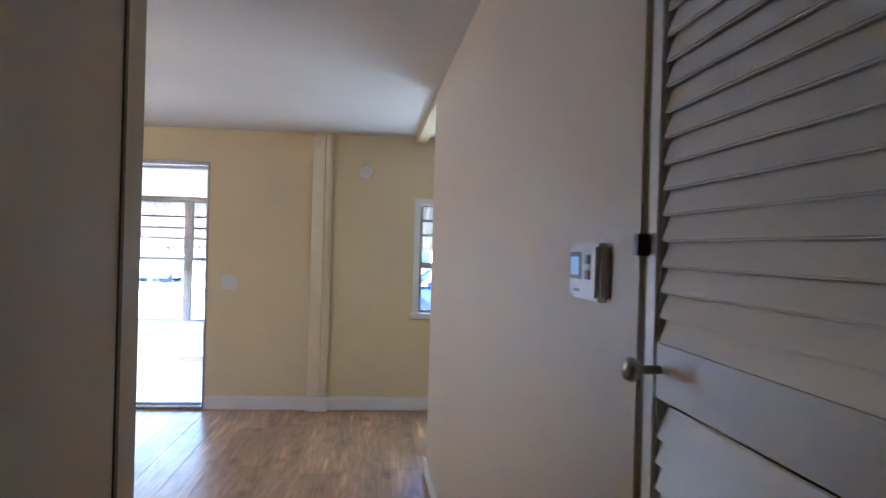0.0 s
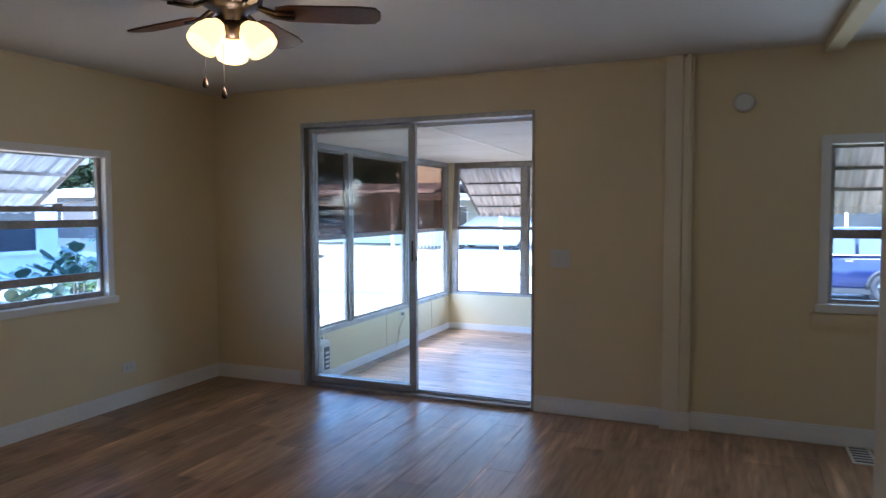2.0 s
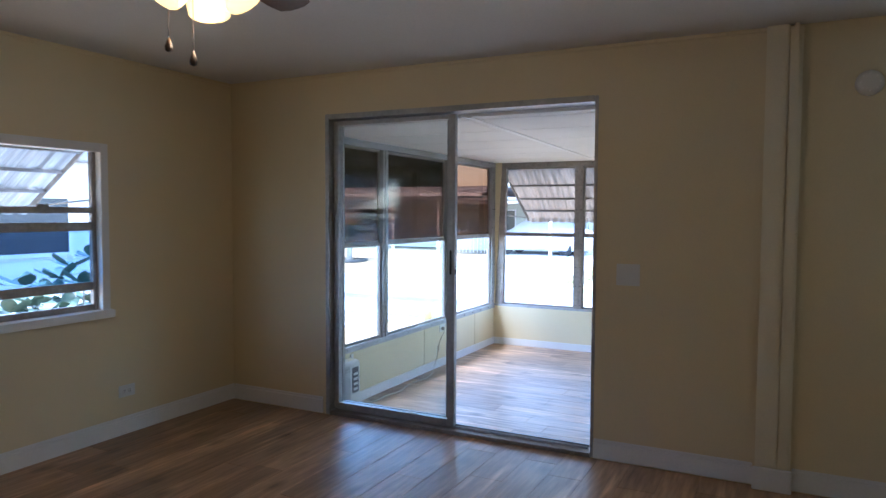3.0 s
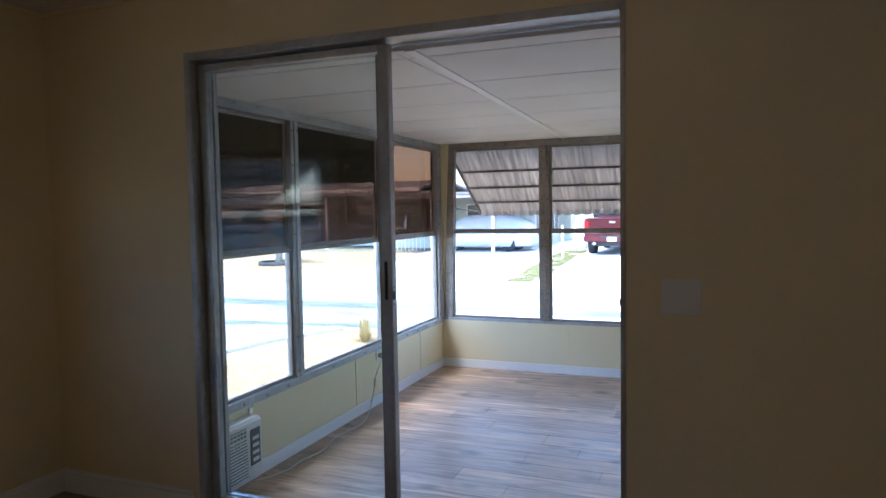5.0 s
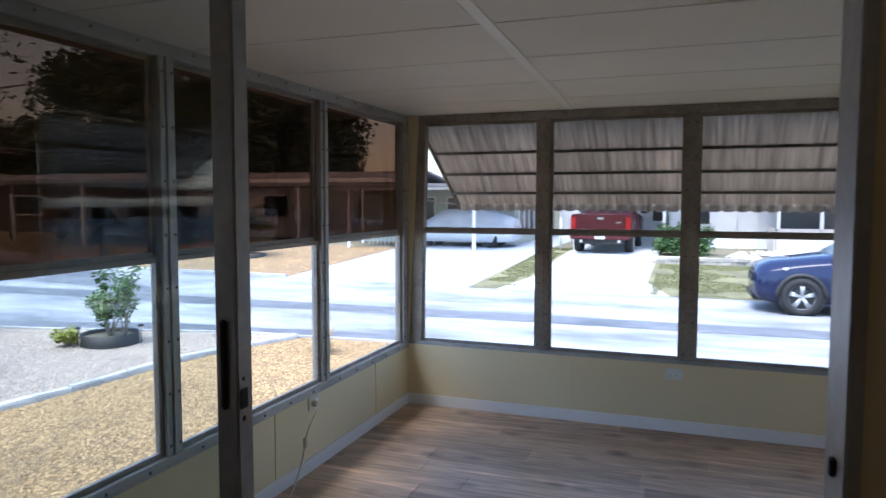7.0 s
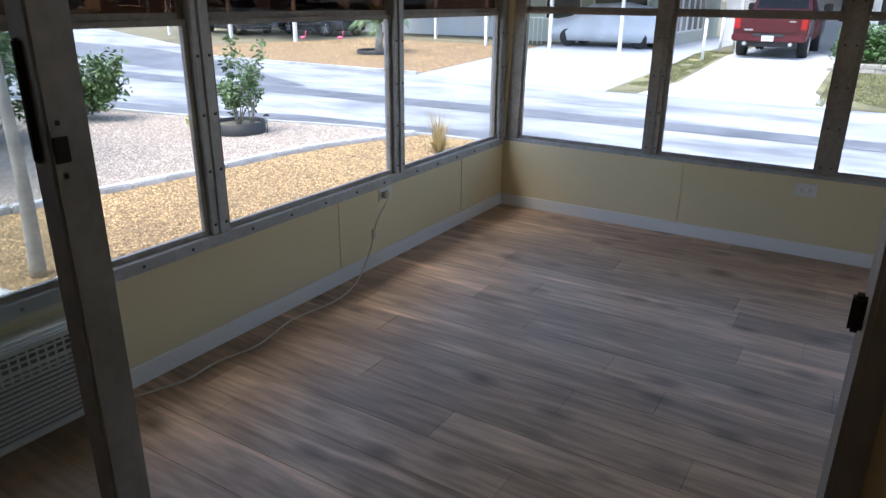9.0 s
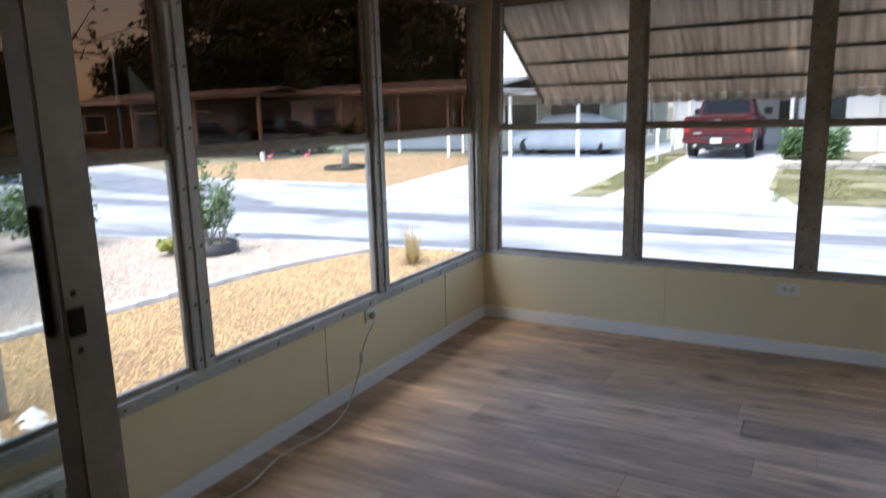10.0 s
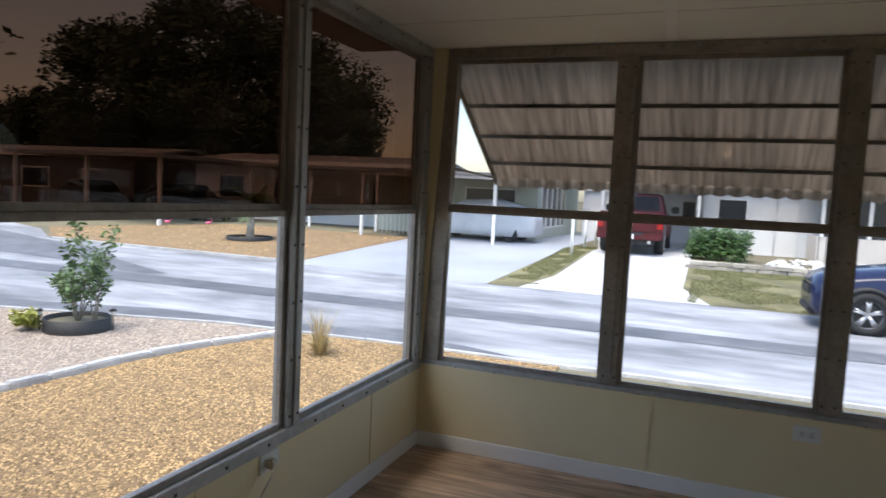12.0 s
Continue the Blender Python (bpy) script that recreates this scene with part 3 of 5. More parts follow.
sash_window("window_north_right", "cream framed window beside the sliding wall", pose(0.965, WY, 0.80), 1.61, 0.94, ((0.41, 0.05), (0.02, 0.03)), HAZE)
setting("window_apron", boxed(0.90, 2.65, WY - 0.02, WY, 0.68, 0.762, bevel=0.004), WALL, "cream painted window apron", "trim")


# ---------------------------------------------------------------- planks of the two floors
def plank_mesh(name, l, w, along, material):
    b = bmesh.new()
    q = (0, w, 0, l) if along == "y" else (0, l, 0, w)
    box(b, q[0] + 0.0003, q[1] - 0.0003, q[2] + 0.0003, q[3] - 0.0003, -0.012, 0.0)
    es = [e for e in b.edges if all(v.co.z > -0.001 for v in e.verts)]
    bmesh.ops.bevel(b, geom=es, offset=0.0016, segments=1, affect="EDGES")
    me = bpy.data.meshes.new(name)
    b.to_mesh(me)
    b.free()
    me.materials.append(material)
    return me


def planks(floor, x0, x1, y0, y1, z, along, material, seed):
    rng = random.Random(seed)
    width, long = 0.18, 1.22
    full = plank_mesh("plank", long, width, along, material)
    cache = {}
    a0, a1, c0, c1 = (y0, y1, x0, x1) if along == "y" else (x0, x1, y0, y1)
    c = c0
    while c < c1 - 0.01:
        wd = min(width, c1 - c)
        a = a0 - rng.uniform(0.1, 1.1)
        while a < a1 - 0.01:
            s, e = max(a, a0), min(a + long, a1)
            if e - s > 0.02:
                me = full
                if e - s < long - 0.001 or wd < width - 0.001:
                    me = plank_mesh("plank", e - s, wd, along, material)
                ob = new("plank", me)
                ob.parent = floor
                ob.location = (c, s, z) if along == "y" else (s, c, z)
            a += long
        c += wd


# ---------------------------------------------------------------- ground, road, drives
def sheet(name, outline, lift, material, label, category, cuts=12):
    """A flat patch over the ground's height, cut along y so that it follows the rise."""
    b = bmesh.new()
    b.faces.new([b.verts.new((x, y, 0)) for x, y in outline])
    for yc in (21.2, 28.8):
        bmesh.ops.bisect_plane(b, geom=b.verts[:] + b.edges[:] + b.faces[:], plane_co=(0, yc, 0), plane_no=(0, 1, 0))
    bmesh.ops.triangulate(b, faces=b.faces[:])
    for v in b.verts:
        v.co.z = gz(v.co.y) + lift
    return setting(name, b, material, label, category)


sheet("ground", [(-900, -900), (900, -900), (900, 1500), (-900, 1500)], 0.0, SOIL, "dry soil and thin grass", "ground")
sheet("road", [(-70, 11.0), (-16, 12.6), (-11.2, 13.4), (-7.8, 14.3), (-5, 14.45), (60, 14.5), (60, 21.2), (-6.0, 21.2), (-12, 21.6), (-20.5, 21.8), (-23, 23.5), (-70, 40)], 0.012, ASPHALT, "worn grey asphalt road", "road")
sheet("road_patch", [(-26, 16.2), (-12, 16.6), (-4, 16.9), (20, 17.2), (20, 17.9), (-4, 17.7), (-12, 17.5), (-26, 17.3)], 0.018, PATCH, "darker asphalt strip", "road")
sheet("road_patch", [(-30, 19.4), (-16, 18.3), (-12.5, 17.6), (-12.2, 17.9), (-15, 19.2), (-17, 20.6), (-24, 22.6), (-30, 23)], 0.018, PATCH, "darker asphalt of the side road", "road")
sheet("road_patch", [(-30, 10.9), (-16, 12.62), (-11.2, 13.42), (-7.8, 14.32), (-5, 14.47), (-3.2, 14.49), (-4.4, 14.86), (-6.2, 15.02), (-7.4, 14.80), (-9.4, 14.66), (-11.2, 14.05), (-13.6, 13.75), (-16, 13.35), (-30, 12.0)], 0.018, PATCH, "darker damp asphalt along the gravel", "road")
sheet("drive_left", [(-11.5, 21.45), (-6.1, 21.2), (-5.9, 27.2), (-5.9, 40), (-11.3, 40)], 0.016, CONCRETE2, "grey painted concrete driveway", "driveway")
sheet("lawn_strip", [(-6.1, 21.2), (-5.35, 21.2), (-4.95, 23.2), (-4.95, 31), (-5.9, 31), (-5.9, 27.2)], 0.02, LAWN, "patchy grass strip between driveways", "lawn")
sheet("drive_right", [(-5.35, 21.2), (-1.35, 21.2), (-1.95, 23.0), (-1.95, 38), (-4.95, 38), (-4.95, 23.2)], 0.016, CONCRETE, "white concrete driveway", "driveway")
sheet("lawn_right", [(-1.35, 21.2), (30, 21.2), (30, 26.6), (-1.95, 26.6), (-1.95, 23.0)], 0.02, LAWN, "patchy lawn beside the driveway", "lawn")
sheet("gravel_island", [(-11.5, 21.5), (-20.4, 21.8), (-23.5, 24.2), (-19, 29.0), (-11.3, 29.0)], 0.02, TANBED, "tan gravel island", "gravel bed")
TANB = [(KX, -4), (KX, 14.46), (-5, 14.44), (-6.5, 14.4), (-6.75, 13.9), (-7.1, 12.9), (-7.25, 12.1), (-7.35, 10.6), (-7.6, 8.5), (-8.0, 5.5), (-8.4, -4)]
PINKB = [(-8.45, -4), (-8.05, 5.5), (-7.65, 8.5), (-7.4, 10.6), (-7.3, 12.1), (-7.15, 12.9), (-6.8, 13.9), (-6.6, 14.38), (-7.8, 14.25), (-11.2, 13.35), (-14.5, 12.3), (-15, -4)]
sheet("gravel_bed", TANB, 0.015, TANBED, "tan gravel bed beside the house", "gravel bed")
sheet("gravel_yard", PINKB, 0.015, GREYBED, "pinkish grey gravel yard", "gravel bed")
# ---------------------------------------------------------------- hall things
w = thing("louvre_door", "white louvred closet door in the hall, closed", "door")
b = bmesh.new()
DX = 0.994
part("stile", boxed(DX, DX + 0.03, 1.187, 1.226, 0.01, 2.04, bevel=0.004), TRIM, w)
part("stile", boxed(DX, DX + 0.03, 0.43, 0.475, 0.01, 2.04, bevel=0.004), TRIM, w)
for z0, z1 in ((0.01, 0.15), (1.166, 1.244), (1.945, 2.04)):
    part("rail", boxed(DX + 0.002, DX + 0.028, 0.475, 1.187, z0, z1, bevel=0.003), TRIM, w)
slat = None
for z in [0.168 + 0.0345 * k for k in range(29)] + [1.261 + 0.0345 * k for k in range(20)]:
    if slat is None:
        b = bmesh.new()
        box(b, -0.003, 0.003, 0.476, 1.186, -0.023, 0.023, bevel=0.002)
        slat = part("slat", b, TRIM, w)
        o = slat
    else:
        o = new("slat", slat.data)
        o.parent = w
    o.matrix_local = pose(DX + 0.013, 0, z, 0, 17, 0)
b = lathe(bmesh.new(), [(0.0, 0.0), (0.006, 0.0), (0.006, 0.026), (0.014, 0.032), (0.017, 0.040), (0.013, 0.048), (0.0, 0.050)], (DX, 1.169, 1.207), pose(0, 0, 0, 0, -90, 0), 16)
part("knob", b, CHROME, w, "brushed nickel knob")
part("catch", boxed(DX - 0.020, DX - 0.001, 1.209, 1.225, 1.357, 1.388, bevel=0.002), BRONZE, w)
b = bmesh.new()
box(b, 0.988, 1.003, 1.231, 1.345, 0, 2.12, bevel=0.004)
setting("closet_casing", b, HALLPAINT, "beige painted door casing", "trim")
# thin grey strip painted in as the casing's shadow on the wall
setting("closet_casing_joint", boxed(0.9985, 1.0005, 1.3455, 1.3495, 0, 2.12), GREYP, "dark strip for the shadow line beside the door casing", "trim")
t = thing("thermostat", "white plastic wall thermostat with a small display", "thermostat")
t.matrix_world = HM @ Matrix.Translation((0, 0.148, 0))
part("case", boxed(-0.027, 0.0, 0.0, 0.148, 1.278, 1.376, bevel=0.007), WHITEP, t)
d = part("display_frame", boxed(-0.0285, -0.0265, 0.078, 0.138, 1.313, 1.360, bevel=0.0008), GREYP, t)
part("display", boxed(-0.0295, -0.0283, 0.086, 0.130, 1.320, 1.352), DISPLAY, d, "dimly lit bluish display")
for zz in (1.340, 1.314):
    part("button", boxed(-0.0305, -0.0265, 0.030, 0.052, zz, zz + 0.016, bevel=0.001), GREYP, t, "dark grey button")
part("lettering", boxed(-0.0275, -0.0268, 0.085, 0.118, 1.291, 1.296), GREYP, t, "small dark line of lettering")

# ---------------------------------------------------------------- living room things
FC = (-1.34, 3.78)
fan = thing("ceiling_fan", "dark bronze ceiling fan with walnut blades and lit shades", "ceiling fan", at=(FC[0], FC[1], 0.033))
b = lathe(bmesh.new(), [(0, CZ - 0.0335), (0.10, CZ - 0.0335), (0.105, CZ - 0.045), (0.075, CZ - 0.055), (0.115, CZ - 0.065), (0.125, CZ - 0.10), (0.115, CZ - 0.16), (0.07, CZ - 0.185), (0.055, CZ - 0.19), (0.055, CZ - 0.225), (0.0, CZ - 0.225)])
part("motor", b, BRONZE, fan)
b = lathe(bmesh.new(), [(0, CZ - 0.226), (0.045, CZ - 0.226), (0.05, CZ - 0.25), (0.03, CZ - 0.285), (0, CZ - 0.29)])
part("light_kit", b, BRONZE, fan)
BZ = 2.095
outline = [(0.17, -0.045), (0.22, -0.06), (0.48, -0.068), (0.555, -0.06), (0.575, -0.03), (0.578, 0.0), (0.575, 0.03), (0.555, 0.06), (0.48, 0.068), (0.22, 0.06), (0.17, 0.045)]
for k in range(5):
    m = pose(0, 0, BZ, 0, 0, 29 + 72 * k) @ pose(0, 0, 0, -12, 0, 0)
    b = prism(bmesh.new(), outline, -0.004, 0.004, "z")
    o = part("blade", b, BLADE, fan)
    o.matrix_local = m
    b = bmesh.new()
    tube(b, [(0.08, 0, 0.03), (0.12, 0.012, 0.012), (0.16, 0.02, -0.006), (0.24, 0.022, -0.008)], 0.009, 8)
    tube(b, [(0.08, 0, 0.03), (0.12, -0.012, 0.012), (0.16, -0.02, -0.006), (0.24, -0.022, -0.008)], 0.009, 8)
    a = part("blade_arm", b, BRONZE, fan)
    a.matrix_local = m
for k in range(3):
    m = pose(0, 0, 2.045, 0, 0, 10 + 120 * k) @ Matrix.Translation((0.055, 0, 0)) @ pose(0, 0, 0, 0, 142, 0)
    b = lathe(bmesh.new(), [(0.022, 0.0), (0.03, 0.012), (0.045, 0.03), (0.06, 0.065), (0.066, 0.095), (0.062, 0.125), (0.058, 0.125), (0.06, 0.095), (0.04, 0.03), (0.018, 0.004)])
    o = part("shade", b, SHADE, fan, "glowing amber glass tulip shade")
    o.matrix_local = m
    b = lathe(bmesh.new(), [(0.0, -0.03), (0.02, -0.03), (0.026, 0.0), (0.024, 0.008), (0.0, 0.008)], sides=16)
    o = part("shade_holder", b, BRONZE, fan)
    o.matrix_local = m
for dx, dy, z in ((-0.09, -0.055, 1.815), (-0.028, -0.02, 1.775)):
    b = tube(bmesh.new(), [(dx, dy, 2.0), (dx, dy, z + 0.03)], 0.0015, 5)
    c = part("pull_chain", b, BRONZE, fan)
    part("chain_fob", lathe(bmesh.new(), [(0.001, 0.03), (0.006, 0.02), (0.012, 0.0), (0.010, -0.012), (0.0, -0.016)], (dx, dy, z), sides=12), BRONZE, c)
lamp = new("fan_light", bpy.data.lights.new("fan_light", "POINT"))
lamp.data.energy = 0.35
lamp.data.color = (1.0, 0.72, 0.42)
lamp.data.shadow_soft_size = 0.06
lamp.location = (FC[0], FC[1], 1.893)
lamp.parent = None

s = thing("smoke_detector", "white round smoke detector on the wall", "smoke detector", at=(0.527, WY, 1.978))
part("body", lathe(bmesh.new(), [(0.0, 0.036), (0.035, 0.036), (0.05, 0.03), (0.058, 0.015), (0.06, 0.0)], m=pose(0, 0, 0, 90, 0, 0)), WHITEP, s)
for k in range(8):
    a = k * math.pi / 4
    b = bmesh.new()
    box(b, 0.04 * math.cos(a) - 0.004, 0.04 * math.cos(a) + 0.004, -0.039, -0.03, 0.04 * math.sin(a) - 0.004, 0.04 * math.sin(a) + 0.004)
    part("vent_slot", b, TRIM, s)


def plate(name, label, category, m, width, height, kind):
    """A wall plate: local x along the wall, -y into the room."""
    p = thing(name, label, category)
    p.matrix_world = m
    part("cover", boxed(-width / 2, width / 2, -0.007, 0, -height / 2, height / 2, bevel=0.002), WHITEP, p)
    if kind == "switch":
        for x in (-0.023, 0.023):
            part("toggle", boxed(x - 0.016, x + 0.016, -0.011, -0.006, -0.033, 0.033, bevel=0.002), WHITEP, p)
    else:
        for x in (-0.02, 0.02):
            o = part("socket", lathe(bmesh.new(), [(0.0, 0.002), (0.015, 0.002), (0.016, 0.0)], (x, -0.007, 0), pose(0, 0, 0, 90, 0, 0), 16), WHITEP, p)
            b = bmesh.new()
            box(b, x - 0.005, x + 0.005, -0.0100, -0.0088, 0.004, 0.006)
            box(b, x - 0.005, x + 0.005, -0.0100, -0.0088, -0.006, -0.004)
            part("slots", b, DARK, o)
    return p


plate("light_switch", "white double rocker switch beside the sliding door", "switch", pose(-0.56, WY, 1.035), 0.125, 0.118, "switch")
plate("outlet", "white outlet low on the side wall", "outlet", pose(LX, 5.115, 0.265, 0, 0, 90), 0.115, 0.072, "socket")
v = thing("floor_vent", "white metal floor register", "vent", at=(1.15, 5.87, 0.0))
part("frame", boxed(-0.06, 0.06, -0.14, 0.14, 0.0, 0.006, bevel=0.002), WHITEP, v)
for k in range(11):
    part("slat", boxed(-0.045, 0.045, -0.12 + 0.022 * k, -0.112 + 0.022 * k, 0.0045, 0.012), WHITEP if k % 2 else GREYP, v)

# ---------------------------------------------------------------- sunroom things
ac = thing("air_conditioner", "white window air conditioner set in the knee wall", "air conditioner")
AY0, AY1, AZ0, AZ1, AXF = 6.335, 6.83, -0.15, 0.192, SX + 0.10
part("sleeve", boxed(SX - 0.02, AXF - 0.02, AY0, AY1, AZ0, AZ1, bevel=0.004), WHITEP, ac)
part("front", boxed(AXF - 0.02, AXF, AY0 + 0.006, AY1 - 0.006, AZ0 + 0.006, AZ1 - 0.006, bevel=0.006), WHITEP, ac)
# flat dark sheet gives the outlet its inner shade by colour
part("outlet_recess", boxed(AXF - 0.005, AXF + 0.001, AY0 + 0.03, AY1 - 0.14, AZ1 - 0.115, AZ1 - 0.03), GREYP, ac, "dark sheet for the shade in the air outlet")
for k in range(12):
    y = AY0 + 0.035 + k * (AY1 - 0.15 - AY0 - 0.035) / 11
    part("vane", boxed(AXF, AXF + 0.005, y, y + 0.006, AZ1 - 0.115, AZ1 - 0.03), WHITEP, ac)
for k in range(4):
    z = AZ1 - 0.105 + k * 0.021
    part("vane", boxed(AXF + 0.0005, AXF + 0.006, AY0 + 0.03, AY1 - 0.14, z, z + 0.006), WHITEP, ac)
for k in range(14):
    z = AZ0 + 0.03 + k * 0.017
    part("slat", boxed(AXF - 0.002, AXF + 0.007, AY0 + 0.03, AY1 - 0.14, z, z + 0.009, bevel=0.002), WHITEP, ac)
# dark sheet behind the slats, coloured as the shade between them
part("grille_shadow", boxed(AXF - 0.003, AXF + 0.0008, AY0 + 0.028, AY1 - 0.138, AZ0 + 0.028, AZ0 + 0.27), GREYP, ac)
cp = part("control_panel", boxed(AXF, AXF + 0.004, AY1 - 0.115, AY1 - 0.03, AZ0 + 0.09, AZ1 - 0.05, bevel=0.001), GREYP, ac)
for k in range(4):
    part("button", boxed(AXF + 0.004, AXF + 0.007, AY1 - 0.10, AY1 - 0.045, AZ0 + 0.11 + k * 0.04, AZ0 + 0.13 + k * 0.04, bevel=0.001), WHITEP, cp)
setting("ac_trim", boxed(SX, SX + 0.012, AY1, AY1 + 0.035, SF, 0.22, bevel=0.002), TRIM, "white trim strip beside the unit", "trim")

p = plate("outlet", "white outlet with a plug below the windows", "outlet", pose(SX, 8.478, 0.192, 0, 0, 90), 0.115, 0.072, "socket")
p2 = plate("outlet", "white outlet below the end windows", "outlet", pose(-1.013, SY, 0.192), 0.115, 0.072, "socket")
c = thing("power_cord", "ivory power cord plugged in and trailing along the floor", "cord")
part("plug", boxed(SX + 0.008, SX + 0.045, 8.443, 8.475, 0.175, 0.21, bevel=0.006), CORD, c)
pts = [(SX + 0.045, 8.458, 0.19), (SX + 0.06, 8.41, 0.165), (SX + 0.045, 8.35, 0.08), (SX + 0.04, 8.32, 0.0), (SX + 0.05, 8.28, -0.06), (SX + 0.07, 8.18, SF + 0.05), (SX + 0.10, 8.06, SF + 0.01), (SX + 0.13, 7.88, SF + 0.007), (SX + 0.10, 7.63, SF + 0.007), (SX + 0.15, 7.38, SF + 0.007), (SX + 0.12, 7.18, SF + 0.007), (SX + 0.13, 7.03, SF + 0.007), (SX + 0.09, 6.90, SF + 0.007), (SX + 0.06, 6.78, SF + 0.02)]


def smooth(pts, n=6):
    """Points on a smooth curve through pts."""
    p = [Vector(q) for q in pts]
    p = [2 * p[0] - p[1]] + p + [2 * p[-1] - p[-2]]
    out = []
    for i in range(1, len(p) - 2):
        for k in range(n):
            t = k / n
            out.append(0.5 * (2 * p[i] + (p[i + 1] - p[i - 1]) * t + (2 * p[i - 1] - 5 * p[i] + 4 * p[i + 1] - p[i + 2]) * t * t + (3 * p[i] - p[i - 1] - 3 * p[i + 1] + p[i + 2]) * t ** 3))
    return out + [p[-2]]


part("cable", tube(bmesh.new(), smooth(pts), 0.0045, 6), CORD, c)
part("inline_switch", boxed(SX + 0.035, SX + 0.055, 8.305, 8.33, -0.015, 0.045, bevel=0.005), CORD, c)
h = thing("ceiling_hook", "dark screw hook in the sunroom ceiling", "hook", at=(-0.75, 7.12, SC))
part("hook", tube(bmesh.new(), smooth([(0, 0, 0), (0, 0, -0.025), (0.02, 0, -0.032), (0.028, 0, -0.05), (0.012, 0, -0.066), (-0.012, 0, -0.06), (-0.016, 0, -0.046)]), 0.0035, 6), STEEL, h)


# ---------------------------------------------------------------- awnings
def awning(name, label, m, width, drop, out, ribs, arms=(0.06, -0.08), metal=None, taper=0.0):
    """A corrugated metal awning: local x along the wall, y outward, z down from the hinge.
    ribs: how far out each cross rib lies, as shares of the depth; taper: how much narrower its front edge is."""
    a = thing(name, label, "awning")
    a.matrix_world = m
    metal = metal or AWN
    n = int(width / 0.0125)
    stops = [0.0] + list(ribs) + [1.0]

    def at(i, t):
        x = i * width / n
        return x + taper * t * (1 - x / width)

    for k, (t0, t1) in enumerate(zip(stops, stops[1:])):
        b = bmesh.new()
        rows = []
        for t in (t0, t1 + 0.012):
            rows.append([b.verts.new((at(i, t), out * t, -drop * t + 0.013 * max(-0.6, min(0.6, 1.6 * math.cos(i * math.pi / 4))) + 0.006 * k)) for i in range(n + 1)])
        for i in range(n):
            b.faces.new((rows[0][i], rows[0][i + 1], rows[1][i + 1], rows[1][i]))
        bmesh.ops.solidify(b, geom=b.faces[:], thickness=0.0015)
        part("awning_sheet", b, metal, a)
        if k:
            b = bmesh.new()
            box(b, at(0, t0), width, -0.011, 0.011, -0.011, 0.011, bevel=0.003)
            o = part("rib", b, ALUD, a)
            o.location = (0, out * t0, -drop * t0 - 0.010)
    # hanging valance with a scalloped edge
    b = bmesh.new()
    top = [b.verts.new((at(i, 1), out + 0.01 + 0.008 * math.cos(i * math.pi / 4), -drop + 0.02)) for i in range(n + 1)]
    low = [b.verts.new((at(i, 1), out + 0.01 + 0.008 * math.cos(i * math.pi / 4), -drop - 0.028 - 0.014 * abs(math.sin(i * math.pi / 8)))) for i in range(n + 1)]
    for i in range(n):
        b.faces.new((top[i], top[i + 1], low[i + 1], low[i]))
    bmesh.ops.solidify(b, geom=b.faces[:], thickness=0.0015)
    part("valance", b, metal, a)
    for x0, x1 in ((0.0, taper), (width, width)):
        b = bmesh.new()
        loft_rail = [[(x0 + e, 0.0, 0.012), (x0 + e, 0.0, -0.03), (x1 + e, out, -drop - 0.03), (x1 + e, out, -drop + 0.012)] for e in (-0.006, 0.006)]
        va, vb = [[b.verts.new(p) for p in q] for q in loft_rail]
        b.faces.new(va)
        b.faces.new(vb[::-1])
        for i in range(4):
            b.faces.new((va[i], vb[i], vb[(i + 1) % 4], va[(i + 1) % 4]))
        bmesh.ops.recalc_face_normals(b, faces=b.faces[:])
        part("edge_rail", b, ALUD, a)
    for x in arms:
        x = x if x >= 0 else width + x
        part("arm", tube(bmesh.new(), [(x - 0.05 * (x < 1), 0.0, -drop + 0.05), (x + 0.05 * (x < 1), out * 0.96, -drop * 0.96 - 0.012)], 0.007, 8), ALU, a)
    return a


awning("awning_north", "weathered corrugated metal awning over the end windows", pose(-2.876, SY + 0.112, 1.909), 3.72, 0.615, 0.64, (0.327, 0.578, 0.817), taper=0.11)
awning("awning_west", "weathered corrugated metal awning over the side window", pose(LX - 0.152, LWY0 - 0.25, 1.86, 0, 0, 90), LWY1 - LWY0 + 0.32, 0.48, 0.72, (0.25, 0.5, 0.75), metal=AWN_W)
awning("awning_right", "weathered corrugated metal awning over the far window", pose(0.85, WY + 0.122, 1.86), 1.9, 0.50, 0.55, (0.25, 0.5, 0.75))


